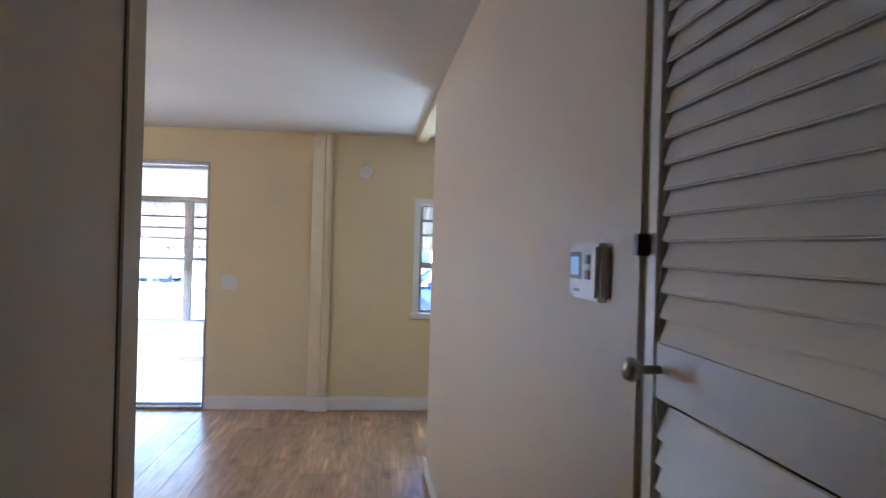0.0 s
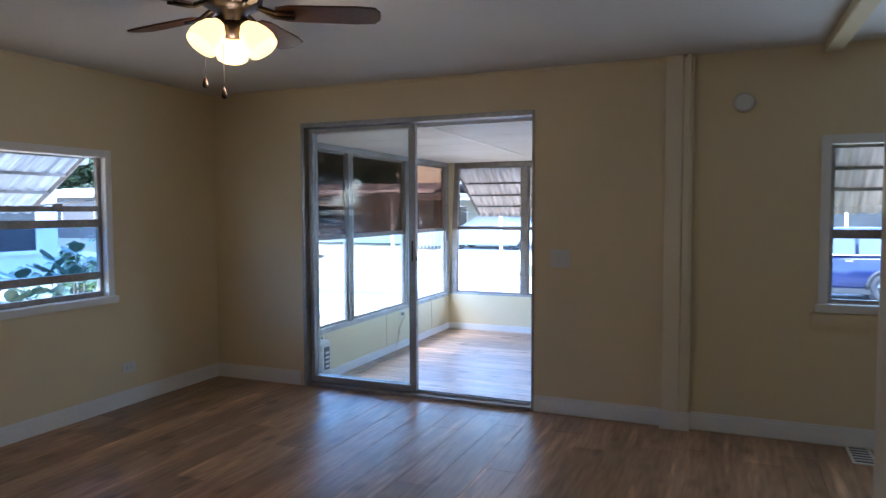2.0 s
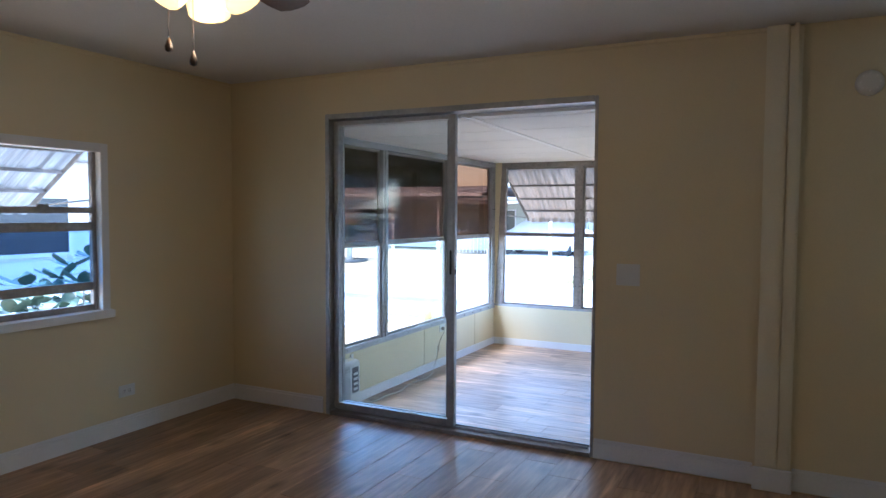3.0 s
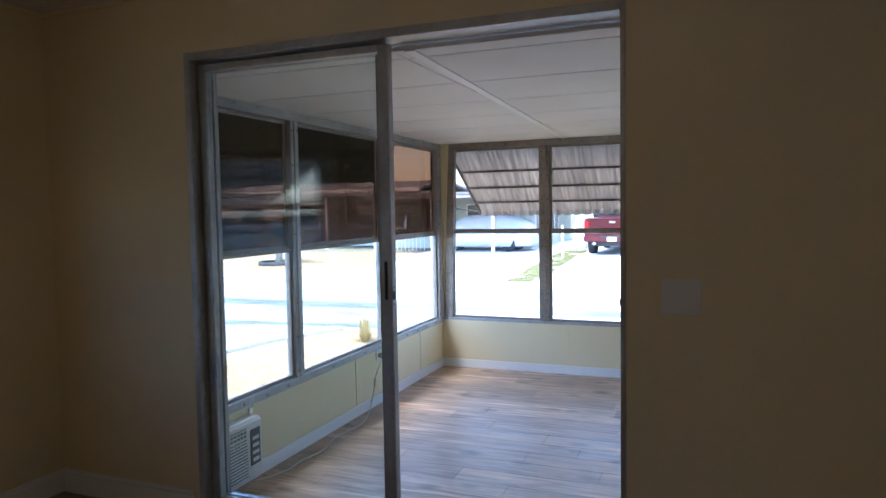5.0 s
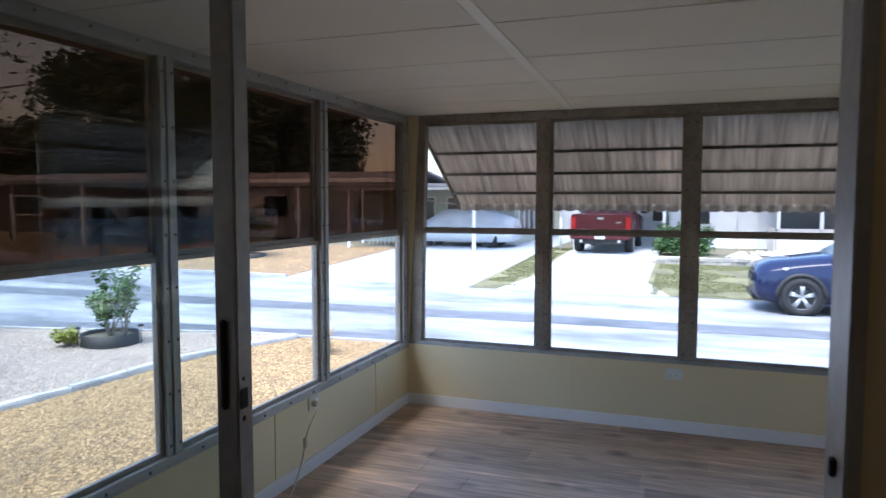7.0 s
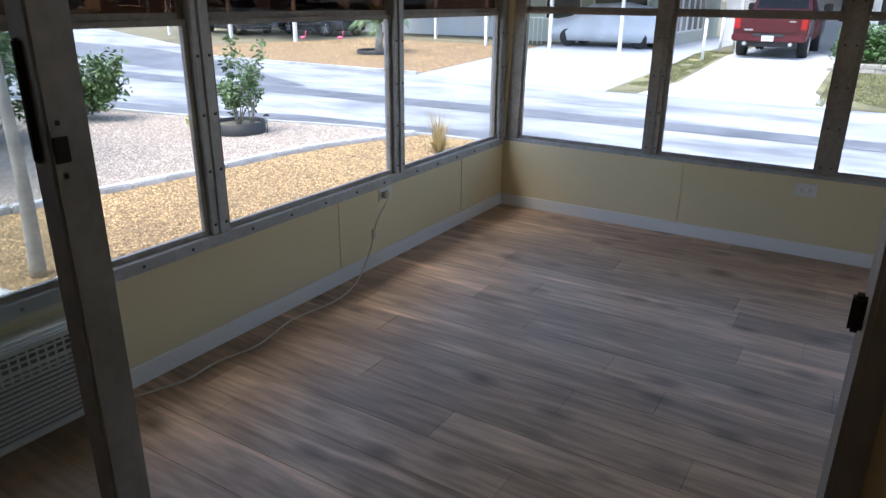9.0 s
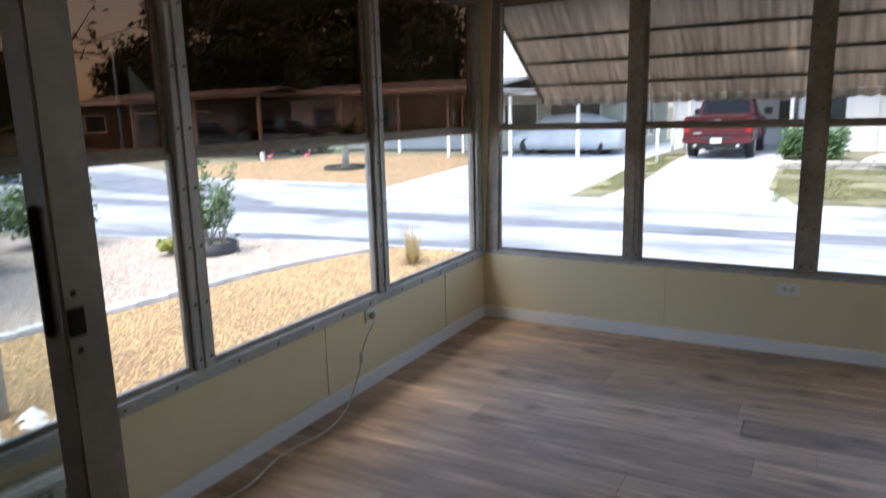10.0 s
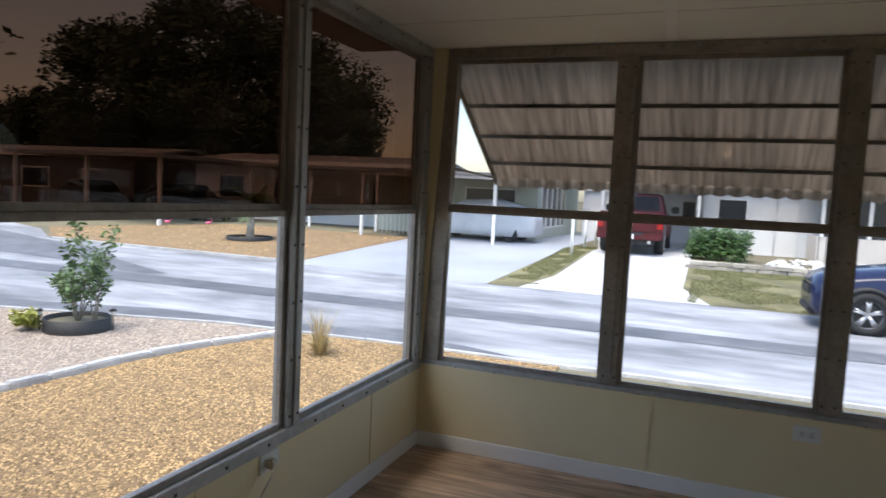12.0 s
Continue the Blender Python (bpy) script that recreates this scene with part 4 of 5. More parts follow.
# ---------------------------------------------------------------- yard
def pebbles(name, outline, n, size, material, label, seed, lift=0.012):
    """Loose stones, each a squashed octahedron, strewn inside an outline; denser near the windows."""
    rng = random.Random(seed)
    xs, ys = [p[0] for p in outline], [p[1] for p in outline]
    verts, faces = [], []
    tries = 0
    while n and tries < 400000:
        tries += 1
        x, y = rng.uniform(min(xs), max(xs)), rng.uniform(min(ys), max(ys))
        inside, j = False, len(outline) - 1
        for i, (xi, yi) in enumerate(outline):
            xj, yj = outline[j]
            if (yi > y) != (yj > y) and x < (xj - xi) * (y - yi) / (yj - yi) + xi:
                inside = not inside
            j = i
        if not inside:
            continue
        n -= 1
        s, a = size * rng.uniform(0.6, 1.5), rng.uniform(0, math.pi)
        u, v = Vector((math.cos(a), math.sin(a), rng.uniform(-0.3, 0.3))) * s, Vector((-math.sin(a), math.cos(a), rng.uniform(-0.3, 0.3))) * s * rng.uniform(0.5, 0.9)
        w, c = Vector((0, 0, s * rng.uniform(0.4, 0.7))), Vector((x, y, gz(y) + lift + s * 0.15))
        k = len(verts)
        verts += [c + u, c + v, c - u, c - v, c + w, c - w]
        faces += [(k, k + 1, k + 4), (k + 1, k + 2, k + 4), (k + 2, k + 3, k + 4), (k + 3, k, k + 4), (k + 1, k, k + 5), (k + 2, k + 1, k + 5), (k + 3, k + 2, k + 5), (k, k + 3, k + 5)]
    return stuff(name, verts, faces, material, label, "gravel")


NEARTAN = [(KX, 6.5), (KX, 14.5), (-6.5, 14.45), (-6.75, 13.9), (-7.1, 12.9), (-7.25, 12.1), (-7.35, 10.6), (-7.6, 8.5), (-7.85, 6.5)]
NEARPINK = [(-7.9, 6.5), (-7.65, 8.5), (-7.4, 10.6), (-7.3, 12.1), (-7.15, 12.9), (-6.8, 13.9), (-6.7, 14.4), (-7.8, 14.3), (-11.2, 13.4), (-12.2, 13.0), (-12.2, 8.0), (-9, 6.5)]
pebbles("pebbles", NEARTAN, 78000, 0.0145, TANSTONE, "loose tan pebbles of the bed", 11)
pebbles("pebbles", NEARPINK, 48000, 0.0150, GREYSTONE, "loose pinkish grey pebbles of the yard", 12)
pebbles("river_stones", [(KX, 6.6), (KX, 8.1), (-4.0, 8.3), (-5.6, 8.2), (-5.9, 7.0)], 420, 0.07, WHITESTONE, "white river stones under the window", 13)
pebbles("pebbles", [(-11.6, 21.6), (-20.4, 21.9), (-23, 24.2), (-19, 28.8), (-11.4, 28.8)], 9000, 0.024, TANSTONE, "loose tan pebbles of the island", 14)


def along(pts, step):
    """Points every step metres along a line, with their headings."""
    out, rest = [], 0.0
    for a, b in zip(pts, pts[1:]):
        a, b = Vector(a), Vector(b)
        d, l = (b - a).normalized(), (b - a).length
        s = rest
        while s < l:
            out.append((a + d * s, math.degrees(math.atan2(d.y, d.x))))
            s += step
        rest = s - l
    return out


lip = setting("gravel_kerb", boxed(-5.6, -5.2, 14.40, 14.47, GND - 0.05, GND + 0.045, bevel=0.006), KERB, "thin pale kerb between gravel and road", "kerb")
for p, q in (((-16, 12.56), (-11.2, 13.36)), ((-11.2, 13.36), (-7.8, 14.26)), ((-7.8, 14.26), (-5.6, 14.41)), ((-5.2, 14.44), (3.0, 14.47))):
    d = Vector((q[0] - p[0], q[1] - p[1]))
    o = part("kerb_length", boxed(0, d.length - 0.004, -0.035, 0.035, -0.05, 0.045, bevel=0.006), KERB, lip)
    o.matrix_local = pose(p[0], p[1], GND, 0, 0, math.degrees(math.atan2(d.y, d.x)))
rng = random.Random(4)
edge = setting("kerb_footing", boxed(-7.44, -7.40, 10.2, 10.4, GND - 0.1, GND + 0.01), KERB, "grey concrete edging between two gravels", "kerb")
block = None
for p, a in along([(-8.4, 1.0), (-8.02, 5.5), (-7.63, 8.5), (-7.38, 10.6), (-7.28, 12.1), (-7.12, 12.9), (-6.78, 13.9), (-6.6, 14.4)], 0.40):
    if block is None:
        block = part("edging_block", boxed(-0.195, 0.195, -0.06, 0.06, 0.0, 0.10, bevel=0.014), KERB, edge)
        o = block
    else:
        o = new("edging_block", block.data)
        o.parent = edge
    o.matrix_local = pose(p.x, p.y, GND - 0.015 + rng.uniform(-0.006, 0.01), rng.uniform(-2, 2), rng.uniform(-1.5, 1.5), a + rng.uniform(-2, 2))


def shrub(name, label, at, stems, spread, height, leafm, size, count, seed, category="shrub", clump=0.16):
    rng = random.Random(seed)
    t = thing(name, label, category, at=at)
    b = bmesh.new()
    clumps = []
    for k in range(stems):
        a = rng.uniform(0, 2 * math.pi)
        r = spread * rng.uniform(0.3, 1.0)
        h = height * rng.uniform(0.45, 1.0)
        tip = (r * math.cos(a), r * math.sin(a), h)
        mid = (tip[0] * 0.4, tip[1] * 0.4, h * 0.55)
        tube(b, [(0.02 * math.cos(a), 0.02 * math.sin(a), 0), mid, tip], [0.012, 0.008, 0.004], 5)
        for f in (0.45, 0.65, 0.85, 1.0):
            q = Vector(mid).lerp(Vector(tip), (f - 0.4) / 0.6)
            clumps.append((q, clump * rng.uniform(0.6, 1.1)))
    part("stem", b, BARK, t)
    v, f = leaves(rng, clumps, size, count)
    stuff("foliage", v, f, leafm, "", "", t)
    return t


# planter with its shrub and garden lights
PL = (-8.99, 12.90)
p = thing("planter_ring", "black plastic edging ring round a young shrub", "planter", at=(PL[0], PL[1], GND))
part("ring", lathe(bmesh.new(), [(0.40, 0.0), (0.40, 0.19), (0.385, 0.19), (0.385, 0.0)], sides=28), DARK, p)
part("soil", lathe(bmesh.new(), [(0.0, 0.14), (0.384, 0.13)], sides=28), SOIL, p)
shrub("young_shrub", "leafy green young shrub in a black ring", (PL[0], PL[1], GND + 0.13), 11, 0.38, 0.95, LEAF, 0.04, 34, 21, clump=0.14)
t = shrub("young_shrub", "tall leafy shoot of the young shrub", (PL[0] + 0.18, PL[1] + 0.1, GND + 0.13), 4, 0.24, 1.5, LEAF, 0.042, 30, 22, clump=0.13)
shrub("low_plant", "yellow-green low plant on gravel", (-9.42, 12.55, GND), 10, 0.24, 0.28, LEAF3, 0.04, 12, 23, "plant", clump=0.08)


def garden_light(x, y):
    g = thing("garden_light", "small black solar garden light", "lamp", "lights by the planter", at=(x, y, GND))
    part("stake", tube(bmesh.new(), [(0, 0, 0), (0, 0, 0.22)], 0.008, 8), DARK, g)
    part("lens", lathe(bmesh.new(), [(0.028, 0.22), (0.034, 0.27)], sides=12), WHITEP, g)
    part("cap", lathe(bmesh.new(), [(0.0, 0.305), (0.03, 0.295), (0.05, 0.27), (0.0, 0.268)], sides=14), DARK, g)


garden_light(-8.62, 13.12)
garden_light(-9.32, 12.62)


def tuft(name, label, at, n, height, spread, material, seed, category="grass tuft", width=0.006):
    rng = random.Random(seed)
    t = thing(name, label, category, at=at)
    verts, faces = [], []
    for _ in range(n):
        a, lean = rng.uniform(0, 2 * math.pi), spread * rng.random() ** 0.7
        h = height * rng.uniform(0.5, 1)
        d = Vector((math.cos(a), math.sin(a), 0))
        s = d.cross(Vector((0, 0, 1))) * width
        r = d * 0.05 * rng.random()
        k = len(verts)
        m = r + d * lean * 0.35 + Vector((0, 0, h * 0.6))
        verts += [r - s, r + s, m + s * 0.7, m - s * 0.7, r + d * lean + Vector((0, 0, h))]
        faces += [(k, k + 1, k + 2, k + 3), (k + 3, k + 2, k + 4)]
    stuff("blades", verts, faces, material, "", "", t)
    return t


tuft("grass_tuft", "dry straw-coloured ornamental grass tuft", (-5.7, 13.43, GND), 95, 0.74, 0.30, STRAW, 31)
tuft("grass_tuft", "dry low straw skirt of the tuft", (-5.7, 13.43, GND), 220, 0.26, 0.30, STRAW, 32)

# trees and bushes near the windows
t = thing("young_tree", "young tree with a slender pale trunk", "tree", at=(-5.8, 8.03, GND))
b = bmesh.new()
tube(b, smooth([(0, 0, 0), (0.02, 0.01, 0.7), (-0.03, 0.02, 1.5), (-0.12, 0.06, 2.4), (-0.15, 0.1, 3.4)]), [0.06 - 0.0018 * k for k in range(25)], 10)
part("trunk", b, BARK, t)
b = bmesh.new()
rng = random.Random(41)
tips = []
for k in range(13):
    a, h = rng.uniform(0, 6.28), rng.uniform(1.5, 3.2)
    r = rng.uniform(0.5, 1.2)
    p0 = Vector((-0.03 - 0.03 * h, 0.02 * h, h))
    p1 = p0 + Vector((r * math.cos(a), r * math.sin(a), rng.uniform(-0.1, 0.6)))
    pm = p0.lerp(p1, 0.5) + Vector((0, 0, 0.12))
    tube(b, [p0, pm, p1], [0.018, 0.011, 0.004], 5)
    tips += [(p1, 0.2), (pm, 0.15)]
    for _ in range(3):
        q = p0.lerp(p1, rng.uniform(0.4, 1)) 
        e = q + Vector((rng.gauss(0, 0.2), rng.gauss(0, 0.2), rng.gauss(0.1, 0.15)))
        tube(b, [q, e], [0.006, 0.002], 4)
        tips.append((e, 0.12))
part("branches", b, BARK, t)
v, f = leaves(rng, tips, 0.035, 7)
stuff("crown", v, f, LEAF2, "", "", t)
shrub("bush", "green leafy bush beside the road", (-12.0, 12.2, GND), 20, 0.75, 0.95, LEAF, 0.05, 60, 43, clump=0.26)
shrub("bush", "dark green bush behind the tree", (-11.3, 10.4, GND), 20, 0.9, 1.5, LEAF2, 0.055, 60, 44, clump=0.3)
t = thing("rubber_ring", "black rubber edging ring on gravel", "planter", at=(-8.25, 8.4, GND))
part("ring", lathe(bmesh.new(), [(0.22, 0.0), (0.24, 0.08), (0.20, 0.17), (0.15, 0.17), (0.17, 0.0)], sides=24), DARK, t)


def succulent(at, seed, n, size, lo=0.7, hi=1.75):
    rng = random.Random(seed)
    t = thing("big_leaf_plant", "bluish green plant with broad oval leaves", "plant", "plants by the side window", at=at)
    b = bmesh.new()
    for s in range(n):
        a, r = rng.uniform(0, 6.28), rng.uniform(0.05, 0.4)
        top = Vector((r * math.cos(a), r * math.sin(a), rng.uniform(lo, hi)))
        tube(b, [(0.03 * math.cos(a), 0.03 * math.sin(a), 0), top * 0.6 + Vector((0, 0, 0.1)), top], [0.015, 0.011, 0.007], 5)
        lb = bmesh.new()
        for k in range(8):
            g = 6.28 * k / 8 + rng.uniform(-0.3, 0.3)
            d = Vector((math.cos(g), math.sin(g), rng.uniform(0.1, 0.9))).normalized()
            e = d.cross(Vector((0, 0, 1))).normalized()
            l, w = size * rng.uniform(0.7, 1.2), size * 0.27
            nrm = e.cross(d).normalized() * 0.012
            ring = [top + d * l * q + e * w * c + nrm * (1 if abs(c) < 0.5 else 0) for q, c in ((0.05, 0), (0.3, 0.7), (0.62, 1), (0.88, 0.75), (1, 0), (0.88, -0.75), (0.62, -1), (0.3, -0.7))]
            vs = [lb.verts.new(q) for q in ring]
            lb.faces.new(vs)
        part("leaf_rosette", lb, LEAF4, t)
    part("stem", b, BARK, t)


succulent((-5.0, 5.30, GND), 51, 3, 0.21, 1.25, 1.5)
succulent((-4.8, 5.62, GND), 55, 9, 0.20, 0.9, 1.5)
succulent((-5.0, 5.95, GND), 52, 12, 0.20, 0.9, 1.8)
succulent((-5.4, 6.4, GND), 53, 10, 0.20, 0.8, 1.85)
shrub("bush", "low green bush by the side window", (-5.2, 6.9, GND), 14, 0.5, 1.5, LEAF, 0.05, 20, 54, clump=0.2)

# palm on the island
p = thing("palm", "small palm in a ring on the gravel island", "palm", at=(-15.5, 25.1, gz(25.1)))
part("trunk", tube(bmesh.new(), [(0, 0, 0), (0.02, 0, 0.5), (0.04, 0, 0.95)], [0.15, 0.12, 0.09], 10), BARK, p)
rng = random.Random(61)
for k in range(22):
    a, up = 2.4 * k, rng.uniform(0.2, 2.1)
    reach = 1.25 - 0.28 * up
    rib = [Vector((0.04 + math.cos(a) * reach * q, math.sin(a) * reach * q, 0.95 + (0.35 + 0.75 * up) * q - 1.0 * q * q)) for q in (0, 0.25, 0.5, 0.75, 1.0)]
    b = tube(bmesh.new(), rib, [0.014, 0.011, 0.009, 0.006, 0.003], 4)
    side = Vector((-math.sin(a), math.cos(a), 0))
    for i in range(26):
        q = (i + 3) / 29 * 4
        k0 = min(3, int(q))
        base = rib[k0].lerp(rib[k0 + 1], q - k0)
        out = (rib[k0 + 1] - rib[k0]).normalized()
        for s in (-1, 1):
            tip = base + side * s * 0.24 + out * 0.20 - Vector((0, 0, 0.10))
            vs = [b.verts.new(x) for x in (base - out * 0.018, base + out * 0.018, tip)]
            b.faces.new(vs)
    part("frond", b, LEAF, p)
part("edging_ring", lathe(bmesh.new(), [(0.75, 0), (0.75, 0.12), (0.70, 0.12), (0.70, 0)], sides=24), DARK, p)
b = bmesh.new()
setting("island_kerb", prism(b, [(-11.5, 21.45), (-20.4, 21.72), (-20.4, 21.82), (-11.5, 21.55)], gz(21.5), gz(21.5) + 0.09, "z"), KERB, "low dark kerb of the gravel island", "kerb")

# grass blades on the near lawns
def blades(name, outline, n, seed, label):
    rng = random.Random(seed)
    xs, ys = [p[0] for p in outline], [p[1] for p in outline]
    verts, faces = [], []
    for _ in range(n):
        x, y = rng.uniform(min(xs), max(xs)), rng.uniform(min(ys), max(ys))
        if noise.noise(Vector((x * 0.9, y * 0.9, 3))) < -0.12:
            continue
        z, a, h = gz(y) + 0.015, rng.uniform(0, 6.28), rng.uniform(0.015, 0.045)
        k = len(verts)
        verts += [(x, y, z), (x + 0.016 * math.cos(a), y + 0.016 * math.sin(a), z), (x + rng.gauss(0, 0.03), y + rng.gauss(0, 0.03), z + h)]
        faces.append((k, k + 1, k + 2))
    return stuff(name, verts, faces, GRASSB, label, "grass")


blades("grass", [(-1.8, 21.3), (6, 21.3), (6, 26.5), (-1.8, 26.5)], 60000, 71, "short patchy grass blades")
blades("grass", [(-5.9, 21.7), (-5.05, 21.7), (-5.05, 30.5), (-5.9, 30.5)], 14000, 72, "short grass blades of the strip")


# ---------------------------------------------------------------- vehicles
def loft(b, sections):
    """Joins rings of points, each a list of (x, y, z), into a skin with closed ends."""
    rings = [[b.verts.new(p) for p in s] for s in sections]
    k = len(rings[0])
    for r, s in zip(rings, rings[1:]):
        for i in range(k):
            b.faces.new((r[i], r[(i + 1) % k], s[(i + 1) % k], s[i])).smooth = True
    b.faces.new(rings[0][::-1])
    b.faces.new(rings[-1])
    return b


def wheel(parent, x, y, r, width, out, spokes=5):
    """A wheel on an axle along y; out: +1 or -1 for the side that faces outward."""
    m = pose(x, y, r, 90, 0, 0)
    t = part("wheel", lathe(bmesh.new(), [(r * 0.68, -width / 2), (r * 0.96, -width / 2), (r, -width * 0.36), (r, width * 0.36), (r * 0.96, width / 2), (r * 0.68, width / 2), (r * 0.68, -width / 2)], m=m, sides=32), TYRE, parent)
    t.location = (0, 0, 0)
    part("rim", lathe(bmesh.new(), [(r * 0.69, -width * 0.3), (r * 0.69, width * 0.42), (r * 0.64, width * 0.42), (r * 0.62, width * 0.1), (0, width * 0.1)] if out < 0 else [(r * 0.69, width * 0.3), (r * 0.69, -width * 0.42), (r * 0.64, -width * 0.42), (r * 0.62, -width * 0.1), (0, -width * 0.1)], m=m, sides=32), GREYP, t)
    b = bmesh.new()
    for k in range(spokes):
        a = 2 * math.pi * k / spokes + 0.3
        for off in (-0.12, 0.12):
            p0 = Vector((0.10 * r * math.cos(a), 0, 0.10 * r * math.sin(a)))
            p1 = Vector((0.66 * r * math.cos(a + off), 0, 0.66 * r * math.sin(a + off)))
            for q in (p0, p1):
                q += Vector((x, y + out * width * 0.34, r))
            tube(b, [p0, p1], [r * 0.075, r * 0.065], 6)
    tube(b, [(x, y + out * width * 0.28, r), (x, y + out * width * 0.40, r)], r * 0.16, 14)
    part("spokes", b, ALLOY, t)
    return t


def ringy(x, w, zb, zm, zt, wt):
    """One cross-section of a car body: rounded sill, shoulder and top."""
    h = [(-w * 0.94, zb), (-w, zb + (zm - zb) * 0.35), (-w * 0.985, zm - 0.04), (-w * 0.95, zm), (-wt, zt - 0.05), (-wt * 0.88, zt), (wt * 0.88, zt), (wt, zt - 0.05), (w * 0.95, zm), (w * 0.985, zm - 0.04), (w, zb + (zm - zb) * 0.35), (w * 0.94, zb)]
    return [(x, y, z) for y, z in h]


SUVX, SUVY = 0.22, 20.28
suv = thing("suv", "dark blue crossover parked on the road side", "car", at=(SUVX, SUVY, GND + 0.012))
W = 0.925
b = loft(bmesh.new(), [ringy(0.0, W * 0.72, 0.36, 0.62, 0.78, W * 0.55), ringy(0.10, W * 0.86, 0.26, 0.74, 0.88, W * 0.66), ringy(0.30, W * 0.95, 0.22, 0.84, 0.97, W * 0.74), ringy(0.75, W, 0.22, 0.93, 1.03, W * 0.80), ringy(1.25, W, 0.22, 0.99, 1.10, W * 0.82), ringy(1.50, W, 0.22, 1.00, 1.14, W * 0.82)])
body = part("body", b, BLUEP, suv)
b = loft(bmesh.new(), [ringy(1.50, W, 0.22, 1.00, 1.07, W * 0.88), ringy(3.9, W, 0.22, 1.04, 1.11, W * 0.88), ringy(4.3, W * 0.97, 0.24, 1.04, 1.12, W * 0.86), ringy(4.56, W * 0.88, 0.34, 1.00, 1.10, W * 0.78)])
part("body_side", b, BLUEP, suv)
# greenhouse
b = bmesh.new()
rings = []
for x, z in ((1.32, 1.07), (2.12, 1.57), (2.5, 1.655), (3.4, 1.665), (4.15, 1.60), (4.52, 1.08)):
    k = (z - 1.05) / 0.6
    rings.append([(x, -W * (0.90 - 0.20 * k), z), (x, -W * (0.80 - 0.20 * k), z + 0.03), (x, W * (0.80 - 0.20 * k), z + 0.03), (x, W * (0.90 - 0.20 * k), z), (x, W * 0.90, 1.02), (x, -W * 0.90, 1.02)])
loft(b, rings)
part("cabin", b, BLUEP, suv)
for s in (-1, 1):
    for x0, x1, lean in ((1.62, 2.85, 0.62), (2.93, 3.85, 0.0), (3.90, 4.32, -0.3)):
        zt = 1.57 if x1 < 4 else 1.52
        q = [(x0, 1.09), (x0 + max(0, lean), zt), (x1 + min(0, lean), zt), (x1, 1.09)]
        b = bmesh.new()
        outer = [b.verts.new((x, s * W * (0.905 - 0.20 * (z - 1.05) / 0.6) + s * 0.012, z)) for x, z in q]
        inner = [b.verts.new((x, s * W * (0.885 - 0.20 * (z - 1.05) / 0.6) - s * 0.012, z)) for x, z in q]
        b.faces.new(outer)
        b.faces.new(inner[::-1])
        for i in range(4):
            b.faces.new((outer[i], outer[(i + 1) % 4], inner[(i + 1) % 4], inner[i]))
        part("side_window", b, CARGLASS, suv)
    b = tube(bmesh.new(), [(1.55, s * W * 0.95, 1.075), (2.9, s * W * 0.955, 1.085), (4.35, s * W * 0.94, 1.11)], 0.018, 6)
    part("window_trim", b, CHROME, suv)
    b = bmesh.new()
    box(b, 1.30, 4.0, s * W * 0.98 - 0.03, s * W * 0.98 + 0.03, 0.20, 0.34, bevel=0.02)
    part("sill_cladding", b, DARK, suv)
    for wx in (0.81, 3.50):
        b = bmesh.new()
        tube(b, [(wx + 0.41 * math.cos(t), s * W * 0.985, 0.345 + 0.41 * math.sin(t)) for t in (math.pi * k / 14 for k in range(15))], 0.045, 8)
        part("wheel_arch", b, DARK, suv)
        part("arch_well", lathe(bmesh.new(), [(0, -0.1), (0.40, -0.1), (0.40, 0.1), (0, 0.1)], m=pose(wx, s * (W - 0.092), 0.345, 90, 0, 0), sides=28), DARK, suv)
        wheel(suv, wx, s * (W - 0.055), 0.345, 0.225, s)
    b = bmesh.new()
    loft(b, [[(0.10, s * W * 0.60, 0.70), (0.10, s * W * 0.60, 0.80), (0.16, s * W * 0.62, 0.82), (0.16, s * W * 0.62, 0.72)], [(0.55, s * W * 0.985, 0.84), (0.55, s * W * 0.985, 0.885), (0.60, s * W * 0.94, 0.90), (0.60, s * W * 0.94, 0.85)]])
    part("headlight", b, LAMPW, suv, "clear swept-back headlight")
    part("mirror", boxed(1.86, 2.02, s * W * 1.0 - 0.02 if s > 0 else -W - 0.16, W + 0.16 if s > 0 else -W * 1.0 + 0.02, 1.06, 1.19, bevel=0.03), BLUEP, suv)
    for hx in (2.65, 3.6):
        part("door_handle", boxed(hx, hx + 0.16, s * W * 0.99 - 0.012, s * W * 0.99 + 0.012, 0.94, 0.965, bevel=0.005), CHROME, suv)
    for gx in (1.62, 2.89, 3.80):
        part("door_gap", boxed(gx, gx + 0.008, s * W * 0.99 - 0.006, s * W * 0.99 + 0.004, 0.36, 1.0), DARK, suv)
    part("fog_lamp", boxed(0.12, 0.2, s * W * 0.72 - 0.05, s * W * 0.72 + 0.05, 0.42, 0.47, bevel=0.01), LAMPW, suv)
b = bmesh.new()
ws = [(1.36, -W * 0.80, 1.10), (1.36, W * 0.80, 1.10), (2.10, W * 0.66, 1.565), (2.10, -W * 0.66, 1.565)]
vs = [b.verts.new(Vector(p) + Vector((-0.02, 0, 0.035))) for p in ws]
b.faces.new(vs)
bmesh.ops.solidify(b, geom=b.faces[:], thickness=0.01)
part("windscreen", b, CARGLASS, suv)
part("scuttle", tube(bmesh.new(), [(1.30, -W * 0.90, 1.10), (1.62, -W * 0.955, 1.085)], 0.03, 8), CHROME, suv)
part("front_grille", boxed(-0.02, 0.06, -W * 0.5, W * 0.5, 0.55, 0.72, bevel=0.02), DARK, suv)
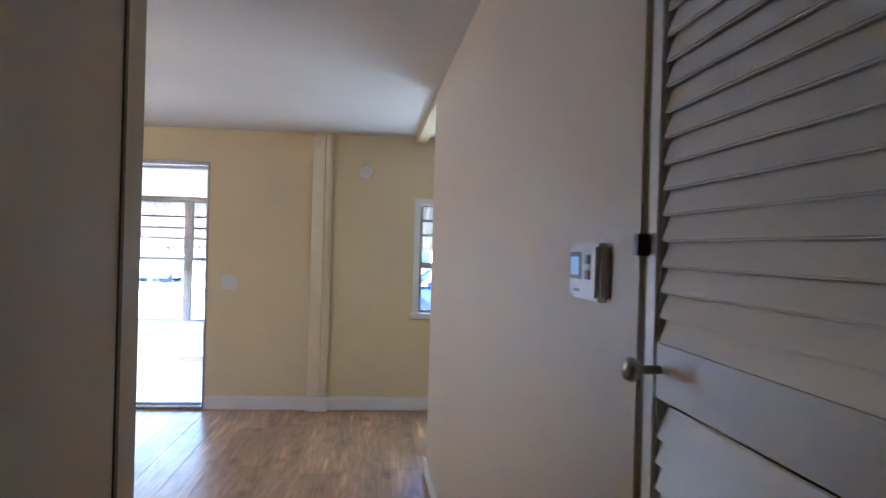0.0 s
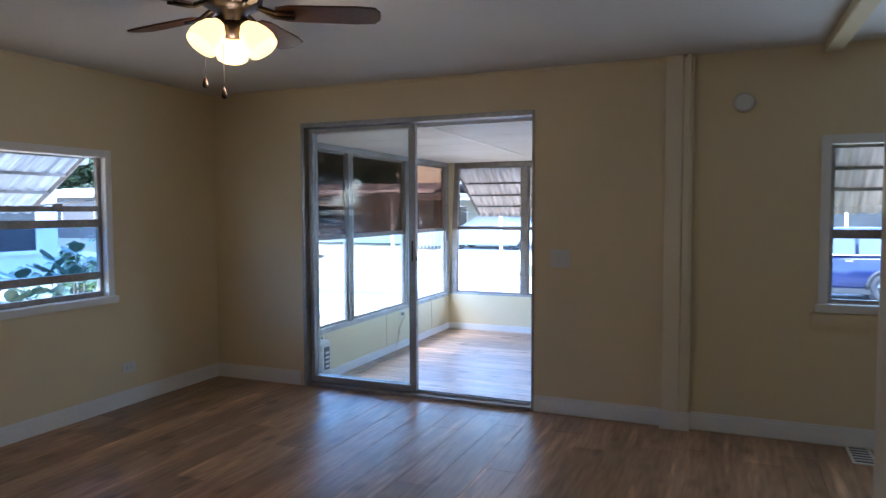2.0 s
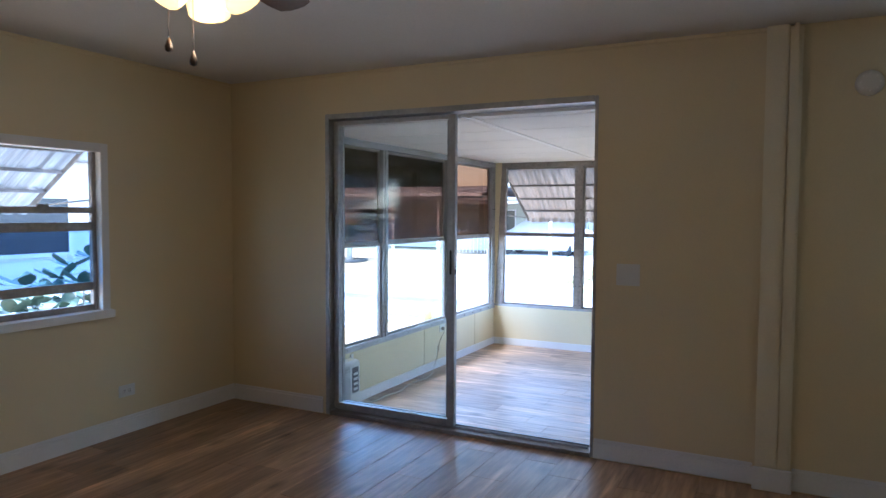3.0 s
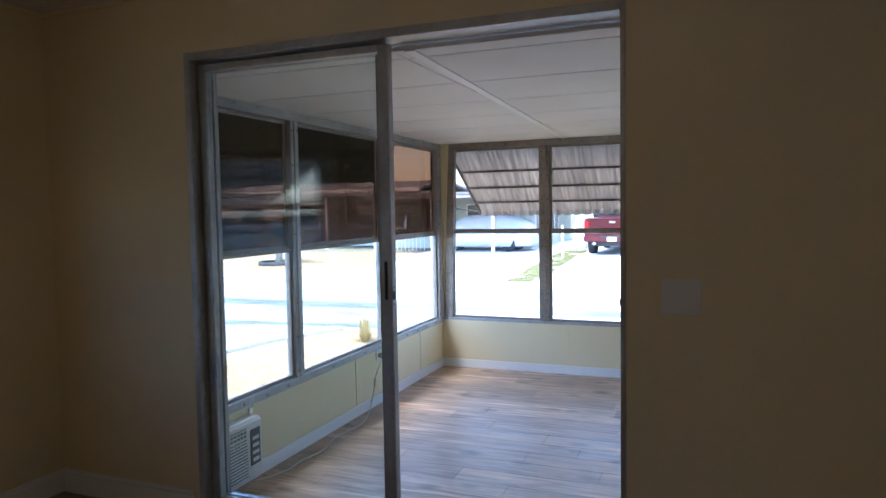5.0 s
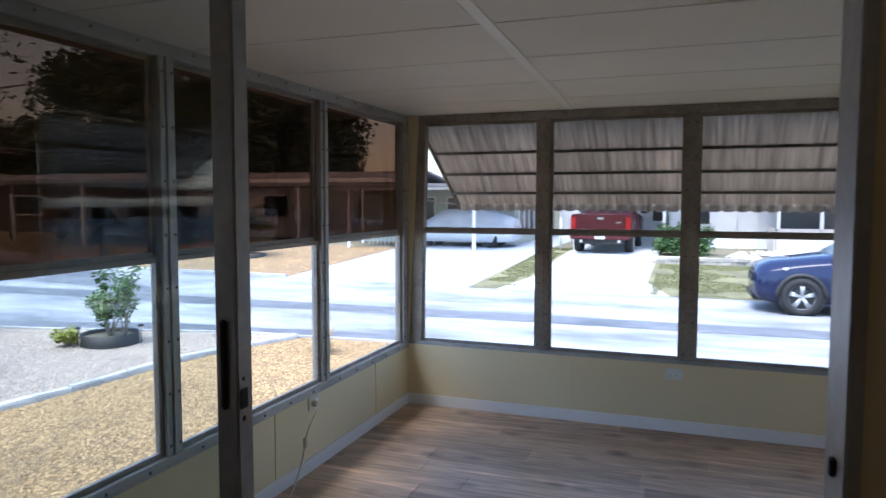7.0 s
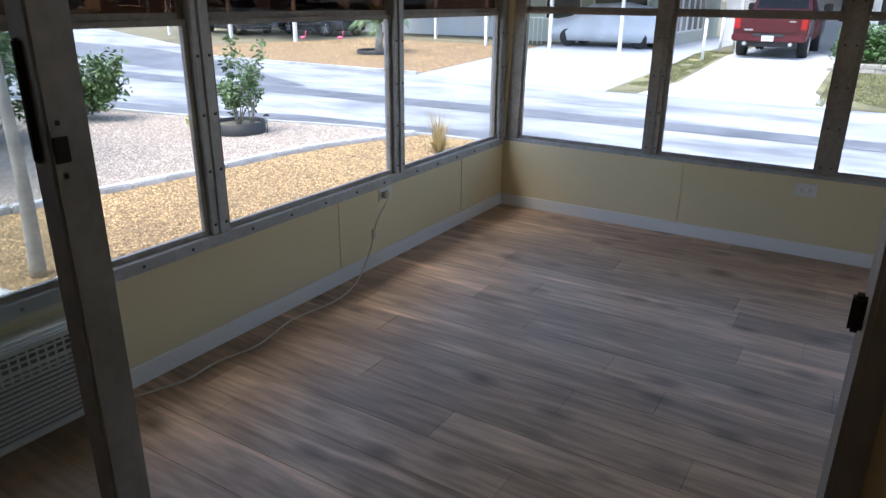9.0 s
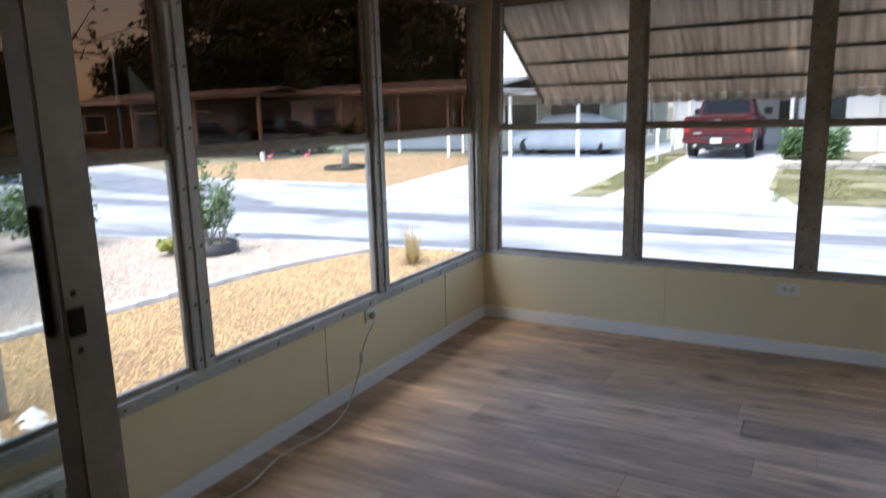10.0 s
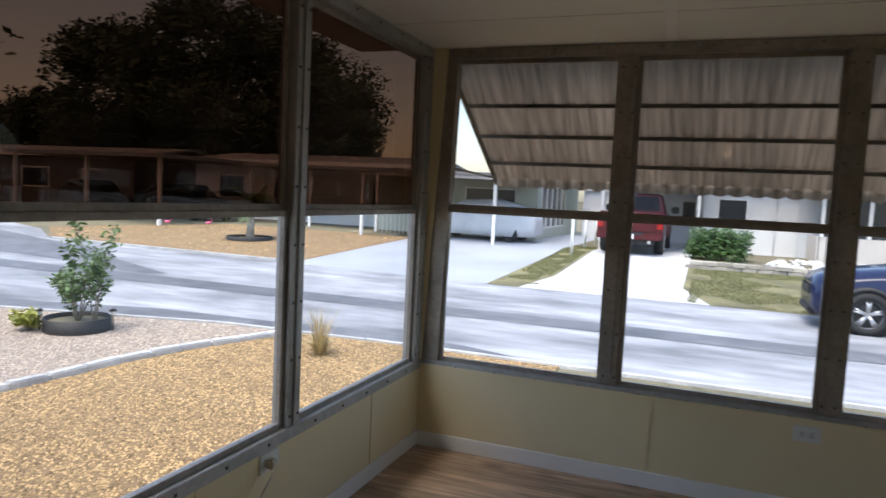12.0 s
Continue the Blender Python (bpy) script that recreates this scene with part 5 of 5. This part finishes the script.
part("front_bumper", boxed(-0.03, 0.25, -W * 0.66, W * 0.66, 0.22, 0.40, bevel=0.05), DARK, suv)

# pickup seen from behind, its tail towards the road
TX, TY = -3.80, 28.45
tr = thing("pickup_truck", "dark red pickup truck parked on the driveway", "truck", at=(TX, TY, gz(TY) + 0.016))


def sect(y, w, z0, z1, z2, wt):
    return [(x, y, z) for x, z in ((-w * 0.96, z0), (-w, z0 + 0.15), (-w, z1 - 0.08), (-w * 0.97, z1), (-wt, z2 - 0.03), (-wt * 0.93, z2), (wt * 0.93, z2), (wt, z2 - 0.03), (w * 0.97, z1), (w, z1 - 0.08), (w, z0 + 0.15), (w * 0.96, z0))]


TW = 1.01
part("bed", loft(bmesh.new(), [sect(0.02, TW * 0.97, 0.62, 1.28, 1.33, TW * 0.93), sect(0.10, TW, 0.55, 1.30, 1.35, TW * 0.95), sect(1.95, TW, 0.50, 1.30, 1.35, TW * 0.95)]), REDP, tr)
part("cab_body", loft(bmesh.new(), [sect(1.98, TW, 0.50, 1.30, 1.36, TW * 0.95), sect(5.6, TW, 0.50, 1.18, 1.26, TW * 0.9), sect(5.85, TW * 0.9, 0.6, 1.05, 1.15, TW * 0.8)]), REDP, tr)
part("cab", loft(bmesh.new(), [[(-0.88, 1.98, 1.32), (-0.74, 2.12, 1.90), (-0.62, 2.15, 1.95), (0.62, 2.15, 1.95), (0.74, 2.12, 1.90), (0.88, 1.98, 1.32)], [(-0.88, 3.6, 1.32), (-0.74, 3.3, 1.92), (-0.62, 3.3, 1.97), (0.62, 3.3, 1.97), (0.74, 3.3, 1.92), (0.88, 3.6, 1.32)], [(-0.86, 4.3, 1.30), (-0.8, 4.2, 1.36), (-0.6, 4.2, 1.38), (0.6, 4.2, 1.38), (0.8, 4.2, 1.36), (0.86, 4.3, 1.30)]]), REDP, tr)
b = bmesh.new()
b.faces.new([b.verts.new(p) for p in ((-0.74, 1.985, 1.42), (0.74, 1.985, 1.42), (0.65, 2.085, 1.86), (-0.65, 2.085, 1.86))])
bmesh.ops.solidify(b, geom=b.faces[:], thickness=0.012)
part("rear_window", b, SHADOWG, tr)
part("tailgate", boxed(-0.76, 0.76, -0.015, 0.03, 0.74, 1.30, bevel=0.02), REDP, tr)
part("tailgate_crease", boxed(-0.70, 0.70, -0.022, -0.012, 1.02, 1.045, bevel=0.003), REDP, tr)
part("tailgate_handle", boxed(-0.11, 0.11, -0.028, -0.012, 1.16, 1.24, bevel=0.01), CHROME, tr)
part("badge", boxed(0.50, 0.68, -0.02, -0.014, 1.05, 1.08), CHROME, tr)
part("badge", boxed(-0.68, -0.45, -0.02, -0.014, 0.80, 0.84), CHROME, tr)
bp = part("rear_bumper", boxed(-1.0, 1.0, -0.16, 0.06, 0.50, 0.72, bevel=0.04), REDP, tr)
part("bumper_step", boxed(-0.42, 0.42, -0.17, -0.10, 0.64, 0.725, bevel=0.01), DARK, bp)
part("number_plate", boxed(-0.16, 0.16, -0.178, -0.165, 0.52, 0.67, bevel=0.003), PLATEW, bp, "white number plate")
for k in range(4):
    part("plate_mark", boxed(-0.11 + 0.06 * k, -0.075 + 0.06 * k, -0.1805, -0.1775, 0.57, 0.625), GREYP, bp)
part("chassis", boxed(-0.75, 0.75, 0.1, 5.3, 0.34, 0.52), DARK, tr)
for s in (-1, 1):
    part("tail_lamp", boxed(s * 0.90 - 0.085, s * 0.90 + 0.085, -0.012, 0.12, 0.84, 1.24, bevel=0.015), LAMPR, tr)
    part("exhaust", tube(bmesh.new(), [(s * 0.62, -0.18, 0.44), (s * 0.62, 0.2, 0.44)], 0.05, 12), CHROME, tr)
    part("mirror", boxed(min(s * 1.02, s * 1.28), max(s * 1.02, s * 1.28), 3.75, 3.85, 1.32, 1.56, bevel=0.03), BLACKP, tr)
    for wy in (1.15, 4.75):
        ww = part("wheel", lathe(bmesh.new(), [(0.0, -0.14), (0.36, -0.14), (0.40, -0.10), (0.40, 0.10), (0.36, 0.14), (0.0, 0.14)], (s * 0.86, wy, 0.40), pose(0, 0, 0, 0, 90, 0), 28), TYRE, tr)
        part("rim", lathe(bmesh.new(), [(0.0, s * 0.145), (0.24, s * 0.145), (0.25, s * 0.12)], (s * 0.86, wy, 0.40), pose(0, 0, 0, 0, 90, 0), 24), ALLOY, ww)

# covered car under the carport
cv = thing("covered_car", "car under a silver fabric cover", "car", at=(-10.0, 30.9, gz(30.9) + 0.016))


def drape(x, w, zt, zl):
    return [(x, y, z) for y, z in ((-w, zl), (-w * 1.02, zl + 0.3), (-w * 0.95, zt * 0.72), (-w * 0.72, zt * 0.97), (-w * 0.3, zt), (w * 0.3, zt), (w * 0.72, zt * 0.97), (w * 0.95, zt * 0.72), (w * 1.02, zl + 0.3), (w, zl))]


part("cover", loft(bmesh.new(), [drape(-1.55, 0.55, 0.75, 0.35), drape(-1.45, 0.75, 0.9, 0.25), drape(-0.7, 0.88, 1.05, 0.2), drape(0.0, 0.9, 1.45, 0.2), drape(1.2, 0.9, 1.52, 0.2), drape(2.0, 0.88, 1.35, 0.2), drape(2.7, 0.8, 1.05, 0.22), drape(2.8, 0.6, 0.8, 0.3)]), COVER, cv)
for x in (-0.7, 1.9):
    for s in (-1, 1):
        part("wheel", lathe(bmesh.new(), [(0, -0.1), (0.29, -0.1), (0.31, -0.06), (0.31, 0.06), (0.29, 0.1), (0, 0.1)], (x, s * 0.78, 0.31), pose(0, 0, 0, 90, 0, 0), 24), TYRE, cv)


def parked_car(at, turn, material, label):
    c = thing("parked_car", label, "car", at=at, turn=turn)
    part("body", loft(bmesh.new(), [ringy(0, 0.65, 0.3, 0.6, 0.7, 0.55), ringy(0.3, 0.85, 0.22, 0.75, 0.85, 0.7), ringy(1.4, 0.9, 0.2, 0.85, 0.98, 0.75), ringy(3.9, 0.9, 0.2, 0.9, 1.0, 0.75), ringy(4.4, 0.8, 0.3, 0.85, 0.95, 0.65)]), material, c)
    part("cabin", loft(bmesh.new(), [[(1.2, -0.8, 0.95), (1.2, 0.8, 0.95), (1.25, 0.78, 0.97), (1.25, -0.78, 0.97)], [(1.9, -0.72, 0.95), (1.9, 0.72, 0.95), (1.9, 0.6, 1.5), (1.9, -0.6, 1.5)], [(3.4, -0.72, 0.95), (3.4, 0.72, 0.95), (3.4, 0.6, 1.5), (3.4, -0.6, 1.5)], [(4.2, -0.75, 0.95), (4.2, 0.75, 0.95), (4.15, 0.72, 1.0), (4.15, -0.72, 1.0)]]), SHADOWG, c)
    for x in (0.85, 3.5):
        for s in (-1, 1):
            wheel(c, x, s * 0.82, 0.32, 0.2, s)
    return c


parked_car((-24.5, 28.2, gz(29)), 160, BLACKP, "black car parked across the side road")
parked_car((-20.5, 30.0, gz(31)), 170, BLACKP, "black car parked by a far house")
g = parked_car((-23.6, 33.0, gz(33)), 175, BLUEC, "light blue car parked by a far house")


# ---------------------------------------------------------------- houses
def house(name, label, x0, x1, y0, y1, z0, h, material, openings, overhang=0.35, peak=0.0, lap=0.0):
    """A low house: walls, roof and windows or doors given as (side, from, to, low, high, kind)."""
    t = thing(name, label, "house")
    part("wall", boxed(x0, x1, y0, y1, z0 - 0.3, z0 + h), material, t)
    if lap:
        b = bmesh.new()
        z = z0 + 0.05
        while z < z0 + h - 0.02:
            prism(b, [(x1 + 0.001, z), (x1 + 0.022, z), (x1 + 0.004, z + lap)], y0, y1, "y") if False else None
            box(b, x1, x1 + 0.012, y0, y1, z, z + lap - 0.015)
            box(b, x0, x1, y0 - 0.012, y0, z, z + lap - 0.015)
            z += lap
        part("siding_boards", b, material, t)
    b = bmesh.new()
    zt = z0 + h
    o = overhang
    if peak:
        ym = (y0 + y1) / 2
        prism(b, [(y0 - o, zt), (ym, zt + peak), (y1 + o, zt), (y1 + o, zt + 0.10), (ym, zt + peak + 0.10), (y0 - o, zt + 0.10)], x0 - o, x1 + o, "x")
    else:
        box(b, x0 - o, x1 + o, y0 - o, y1 + o, zt, zt + 0.14, bevel=0.02)
    part("roof", b, ROOFM, t)
    part("fascia", boxed(x0 - o, x1 + o, y0 - o - 0.02, y0 - o, zt - 0.06, zt + 0.12), TRIM, t)
    for side, u0, u1, w0, w1, kind in openings:
        a0, a1, c0, c1 = u0, u1, z0 + w0, z0 + w1
        f = 0.06
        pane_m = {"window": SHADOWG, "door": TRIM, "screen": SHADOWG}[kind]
        if side == "s":
            fr = bmesh.new()
            for q in ((a0 - f, a0, c0 - f, c1 + f), (a1, a1 + f, c0 - f, c1 + f), (a0, a1, c1, c1 + f), (a0, a1, c0 - f, c0)):
                box(fr, q[0], q[1], y0 - 0.05, y0 + 0.01, q[2], q[3])
            pn = boxed(a0, a1, y0 - 0.03, y0 + 0.01, c0, c1)
        else:
            fr = bmesh.new()
            for q in ((a0 - f, a0, c0 - f, c1 + f), (a1, a1 + f, c0 - f, c1 + f), (a0, a1, c1, c1 + f), (a0, a1, c0 - f, c0)):
                box(fr, x1 - 0.01, x1 + 0.05, q[0], q[1], q[2], q[3])
            pn = boxed(x1 - 0.01, x1 + 0.03, a0, a1, c0, c1)
        w = part("window" if kind != "door" else "door", fr, TRIM, t)
        part("pane" if kind != "door" else "door_leaf", pn, pane_m, w)
    return t


# neighbour beside the living room window
house("mobile_home", "white mobile home with lap siding and wide windows", -15.5, -9.5, 0.0, 9.35, GND, 2.9, SIDING, [("e", 6.6, 7.7, 1.55, 2.35, "window"), ("e", 7.85, 8.95, 1.55, 2.35, "window")], lap=0.2)

# across the road: house with a carport and a covered car
hl = house("mobile_home", "pale green mobile home with a carport", -14.5, -7.7, 32.4, 41, gz(33), 2.35, GREENS, [("e", 33.0, 33.7, 0.5, 2.1, "window"), ("e", 33.95, 34.65, 0.5, 2.1, "window"), ("e", 34.9, 35.6, 0.5, 2.1, "window"), ("e", 35.85, 36.55, 0.5, 2.1, "window"), ("e", 36.8, 37.5, 0.5, 2.1, "window"), ("s", -12.6, -11.2, 0.9, 1.9, "window"), ("s", -10.6, -8.6, 0.9, 1.9, "window")])
cpt = thing("carport", "flat metal carport roof on slim white posts", "carport")
part("roof", boxed(-13.6, -7.4, 28.2, 32.0, 1.86, 1.98, bevel=0.02), ROOFM, cpt)
for x, y in ((-8.22, 28.48), (-13.2, 28.48), (-10.7, 28.48)):
    part("post", boxed(x - 0.05, x + 0.05, y - 0.05, y + 0.05, gz(y), 1.86), TRIM, cpt)
part("beam", boxed(-13.6, -7.4, 28.42, 28.54, 1.76, 1.86), TRIM, cpt)
sh = house("shed", "white garden shed with double doors", -6.9, -4.95, 38.0, 40.5, gz(38), 2.15, SIDING, [("s", -6.6, -5.95, 0.05, 1.95, "door"), ("s", -5.85, -5.2, 0.05, 1.95, "door")], overhang=0.15)
for x, y in ((-5.38, 27.48), (-5.40, 30.0), (-5.42, 32.5), (-5.44, 35.0)):
    fp = thing("fence_post", "white painted metal fence post", "post", "posts between the driveways", at=(x, y, gz(y)))
    part("shaft", tube(bmesh.new(), [(0, 0, 0), (0, 0, 1.15)], 0.045, 12), TRIM, fp)
    part("cap", lathe(bmesh.new(), [(0.0, 1.19), (0.04, 1.18), (0.052, 1.15), (0.0, 1.149)], sides=12), TRIM, fp)

# across the road: house of the truck
hr = house("mobile_home", "beige mobile home behind a hedge", -1.75, 12, 33.2, 43, gz(33), 2.5, SIDING, [("s", -1.2, -0.3, 0.9, 1.9, "window"), ("s", 0.0, 0.62, 0.05, 1.95, "door"), ("s", 0.72, 1.32, 0.05, 1.95, "door")])
c2 = thing("carport", "metal carport roof over the truck", "carport")
part("roof", boxed(-5.1, -1.6, 30.2, 37.5, 1.95, 2.07, bevel=0.02), ROOFM, c2)
for x in (-4.95, -1.85):
    for y in (30.4, 37.2):
        part("post", boxed(x - 0.05, x + 0.05, y - 0.05, y + 0.05, gz(y), 1.95), TRIM, c2)
house("storage_wall", "white store at the end of the carport", -5.0, -1.8, 37.6, 39.5, gz(38), 2.3, SIDING, [("s", -4.4, -3.6, 0.05, 2.0, "door"), ("s", -2.6, -2.1, 0.9, 1.8, "window")], overhang=0.1)
po = thing("porch", "cream porch with white posts and dark screens", "porch")
part("knee_wall", boxed(1.75, 11, 30.9, 31.0, gz(31) - 0.2, gz(31) + 0.85), CREAMW, po)
# opaque near-black sheet: shade inside the porch is put into the screen's colour
part("screen", boxed(1.78, 11, 30.95, 30.97, gz(31) + 0.85, 2.0), SHADOWG, po, "insect screen with the porch's shade in its colour")
part("roof", boxed(1.5, 11.2, 30.5, 33.2, 2.0, 2.12, bevel=0.02), ROOFM, po)
for k in range(8):
    part("post", boxed(1.78 + 1.3 * k, 1.88 + 1.3 * k, 30.86, 30.96, gz(31) + 0.85, 2.0), TRIM, po)
part("side_wall", boxed(1.70, 1.78, 30.9, 33.2, gz(31) - 0.2, gz(31) + 0.85), CREAMW, po)

# hedge, dwarf wall and white rocks
rng = random.Random(81)
hd = thing("hedge_bush", "dense rounded green hedge bush", "hedge", at=(-1.2, 29.2, gz(29.2)))
cl = [((rng.uniform(-0.8, 0.8), rng.uniform(-0.45, 0.45), rng.uniform(0.15, 0.85)), 0.27) for _ in range(70)]
part("stem", tube(bmesh.new(), [(0, 0, 0), (0, 0, 0.5)], 0.05, 8), BARK, hd)
v, f = leaves(rng, cl, 0.06, 75)
stuff("foliage", v, f, LEAF2, "", "", hd)
dw = thing("dwarf_wall", "low dry-laid wall of pale stones", "wall")
st = None
for row in range(2):
    x = -2.05 + 0.12 * (row % 2)
    while x < 9.0:
        l = 0.366
        b = boxed(0.006, l - 0.006, -0.12, 0.12, 0.005, 0.115, bevel=0.015) if st is None or rng.random() < 0.02 else None
        if b is not None:
            st = part("stone", b, STONEW, dw)
            o = st
        else:
            o = new("stone", st.data)
            o.parent = dw
            l = 0.36
        o.matrix_local = pose(x, 26.75 + rng.uniform(-0.02, 0.02), gz(26.75) - 0.02 + 0.115 * row, rng.uniform(-2, 2), rng.uniform(-1, 1), rng.uniform(-2, 2))
        x += 0.37
pebbles("white_rocks", [(-0.2, 27.0), (9, 27.0), (9, 30.6), (0.6, 30.6)], 900, 0.11, WHITESTONE, "white landscaping rocks", 15, 0.02)

# houses down the side road
fl = house("mobile_home", "white mobile home with a railed stair", -25.5, -13.8, 34.0, 41, gz(34), 2.7, SIDING, [("s", -24.0, -22.6, 1.0, 2.0, "window"), ("s", -20.8, -19.4, 1.0, 2.0, "window"), ("s", -17.2, -16.3, 0.2, 2.1, "door"), ("s", -15.6, -14.6, 1.0, 2.0, "window")], peak=0.5)
rl = thing("stair_railing", "white metal stair railing", "railing", at=(-13.4, 30.6, gz(30.6)))
for k in range(9):
    part("baluster", tube(bmesh.new(), [(0.18 * k, 0, 0), (0.18 * k, 0, 0.95)], 0.014, 6), TRIM, rl)
part("top_rail", tube(bmesh.new(), [(-0.05, 0, 0.95), (1.5, 0, 0.95)], 0.022, 8), TRIM, rl)
house("mobile_home", "brown mobile home down the side road", -44, -29, 33.5, 41, gz(35), 2.7, BEIGES, [("s", -42, -40, 1.0, 2.0, "window"), ("s", -37, -35, 1.0, 2.0, "window"), ("s", -32.5, -31, 1.0, 2.0, "window")], peak=0.6)
house("mobile_home", "grey mobile home among trees", -62, -47, 22, 30, gz(30), 2.7, GREENS, [("s", -60, -57, 1.0, 2.0, "window"), ("e", 24, 26, 1.0, 2.0, "window")], peak=0.6)
house("mobile_home", "white mobile home far along the road", 16, 32, 31, 40, gz(33), 2.7, SIDING, [("s", 18, 20, 1.0, 2.0, "window"), ("s", 24, 26, 1.0, 2.0, "window")], peak=0.5)
cf = thing("carport", "long flat carport roof down the side road", "carport")
part("roof", boxed(-29.0, -20.5, 26.5, 33.0, 2.05, 2.2), ROOFM, cf)
for x in (-28.6, -24.6, -20.9):
    part("post", boxed(x - 0.06, x + 0.06, 26.7, 26.82, gz(26.7), 2.05), TRIM, cf)


cg = thing("carport", "wide flat carport roof along the white home", "carport")
part("roof", boxed(-20.3, -13.6, 30.9, 33.6, 1.98, 2.12), ROOFM, cg)
for x in (-20.0, -17.0, -13.9):
    part("post", boxed(x - 0.05, x + 0.05, 31.0, 31.1, gz(31), 1.98), TRIM, cg)


def flamingo(x, y):
    f = thing("lawn_flamingo", "pink plastic lawn bird on a wire leg", "ornament", "pink lawn birds", at=(x, y, gz(y)))
    f.scale = (0.55, 0.55, 0.55)
    part("leg", tube(bmesh.new(), [(0, 0, 0), (0, 0, 0.45)], 0.008, 6), DARK, f)
    b = bmesh.new()
    loft(b, [[(xx, r * math.cos(t), 0.55 + zz + r * math.sin(t)) for t in (2 * math.pi * k / 8 for k in range(8))] for xx, r, zz in ((-0.25, 0.02, 0.05), (-0.1, 0.09, 0), (0.08, 0.1, 0), (0.2, 0.03, 0.05))])
    tube(b, smooth([(0.16, 0, 0.6), (0.27, 0, 0.72), (0.2, 0, 0.88), (0.27, 0, 0.97), (0.36, 0, 0.92)]), 0.022, 6)
    part("body", b, PINK, f)


flamingo(-19.6, 25.8)
flamingo(-18.2, 26.3)


# ---------------------------------------------------------------- trees
def tree(at, height, radius, seed, label, nclump=80, per=300, leaf=0.24, material=None):
    rng = random.Random(seed)
    t = thing("tree", label, "tree", at=at)
    b = tube(bmesh.new(), [(0, 0, -0.3), (0.1, 0, height * 0.25), (0.2, 0.1, height * 0.5)], [height * 0.035, height * 0.028, height * 0.02], 10)
    cl = []
    for k in range(nclump):
        a, u = rng.uniform(0, 6.28), rng.uniform(-0.75, 1)
        r = radius * math.sqrt(max(0.05, 1 - u * u)) * rng.uniform(0.55, 1.08)
        c = Vector((r * math.cos(a), r * math.sin(a), height * 0.52 + u * height * 0.47))
        cl.append((c, radius * rng.uniform(0.16, 0.34)))
        if k % 4 == 0:
            tube(b, [(0.15, 0, height * 0.4), c * 0.5 + Vector((0, 0, height * 0.22)), c], [height * 0.014, height * 0.008, 0.03], 5)
    part("trunk", b, BARK, t)
    v, f = leaves(rng, cl, leaf, per)
    stuff("crown", v, f, material or TREES, "", "", t)


for i, (x, y, h, r) in enumerate(((-35, 47, 14, 7.5), (-27.5, 47, 9, 4), (-42, 46, 12, 6), (-52, 48, 8, 5), (-64, 40, 7, 5), (-80, 46, 9, 6), (-37, 58, 14, 8), (30, 55, 11, 7), (-26, 12, 5, 2.8), (-33, 15, 6, 3.2))):
    tree((x, y, gz(y)), h, r, 100 + i, "broad dark green tree behind the homes")
hg = thing("hedge_row", "dark hedge along the side road", "hedge", at=(-27, 19.0, GND))
rng = random.Random(91)
cl = [((rng.uniform(-8, 2), rng.uniform(-0.6, 0.6) + 0.0, rng.uniform(0.2, 1.3)), 0.4) for _ in range(60)]
v, f = leaves(rng, cl, 0.13, 60)
part("stem", tube(bmesh.new(), [(0, 0, 0), (0, 0, 0.8)], 0.06, 8), BARK, hg)
stuff("foliage", v, f, LEAF2, "", "", hg)

# ---------------------------------------------------------------- planks last
for o, a in ((bpy.data.objects["floor_base"], (LX, 1.6, 0.30, WY - 0.02, 0.0, "y", PLANK_Y, 3)), (bpy.data.objects["floor_base_sunroom"], (SX, SR, WY + 0.121, SY, SF, "x", PLANK_X, 5))):
    planks(o, *a)
setting("floor_hall", boxed(0.19, 1.75, -1.2, 0.30, -0.012, 0.0), PLANK_Y, "oak laminate hall floor", "floor")
setting("floor_kitchen", boxed(1.6, 3.6, 1.2, WY - 0.02, -0.012, 0.0), PLANK_Y, "oak laminate floor", "floor")
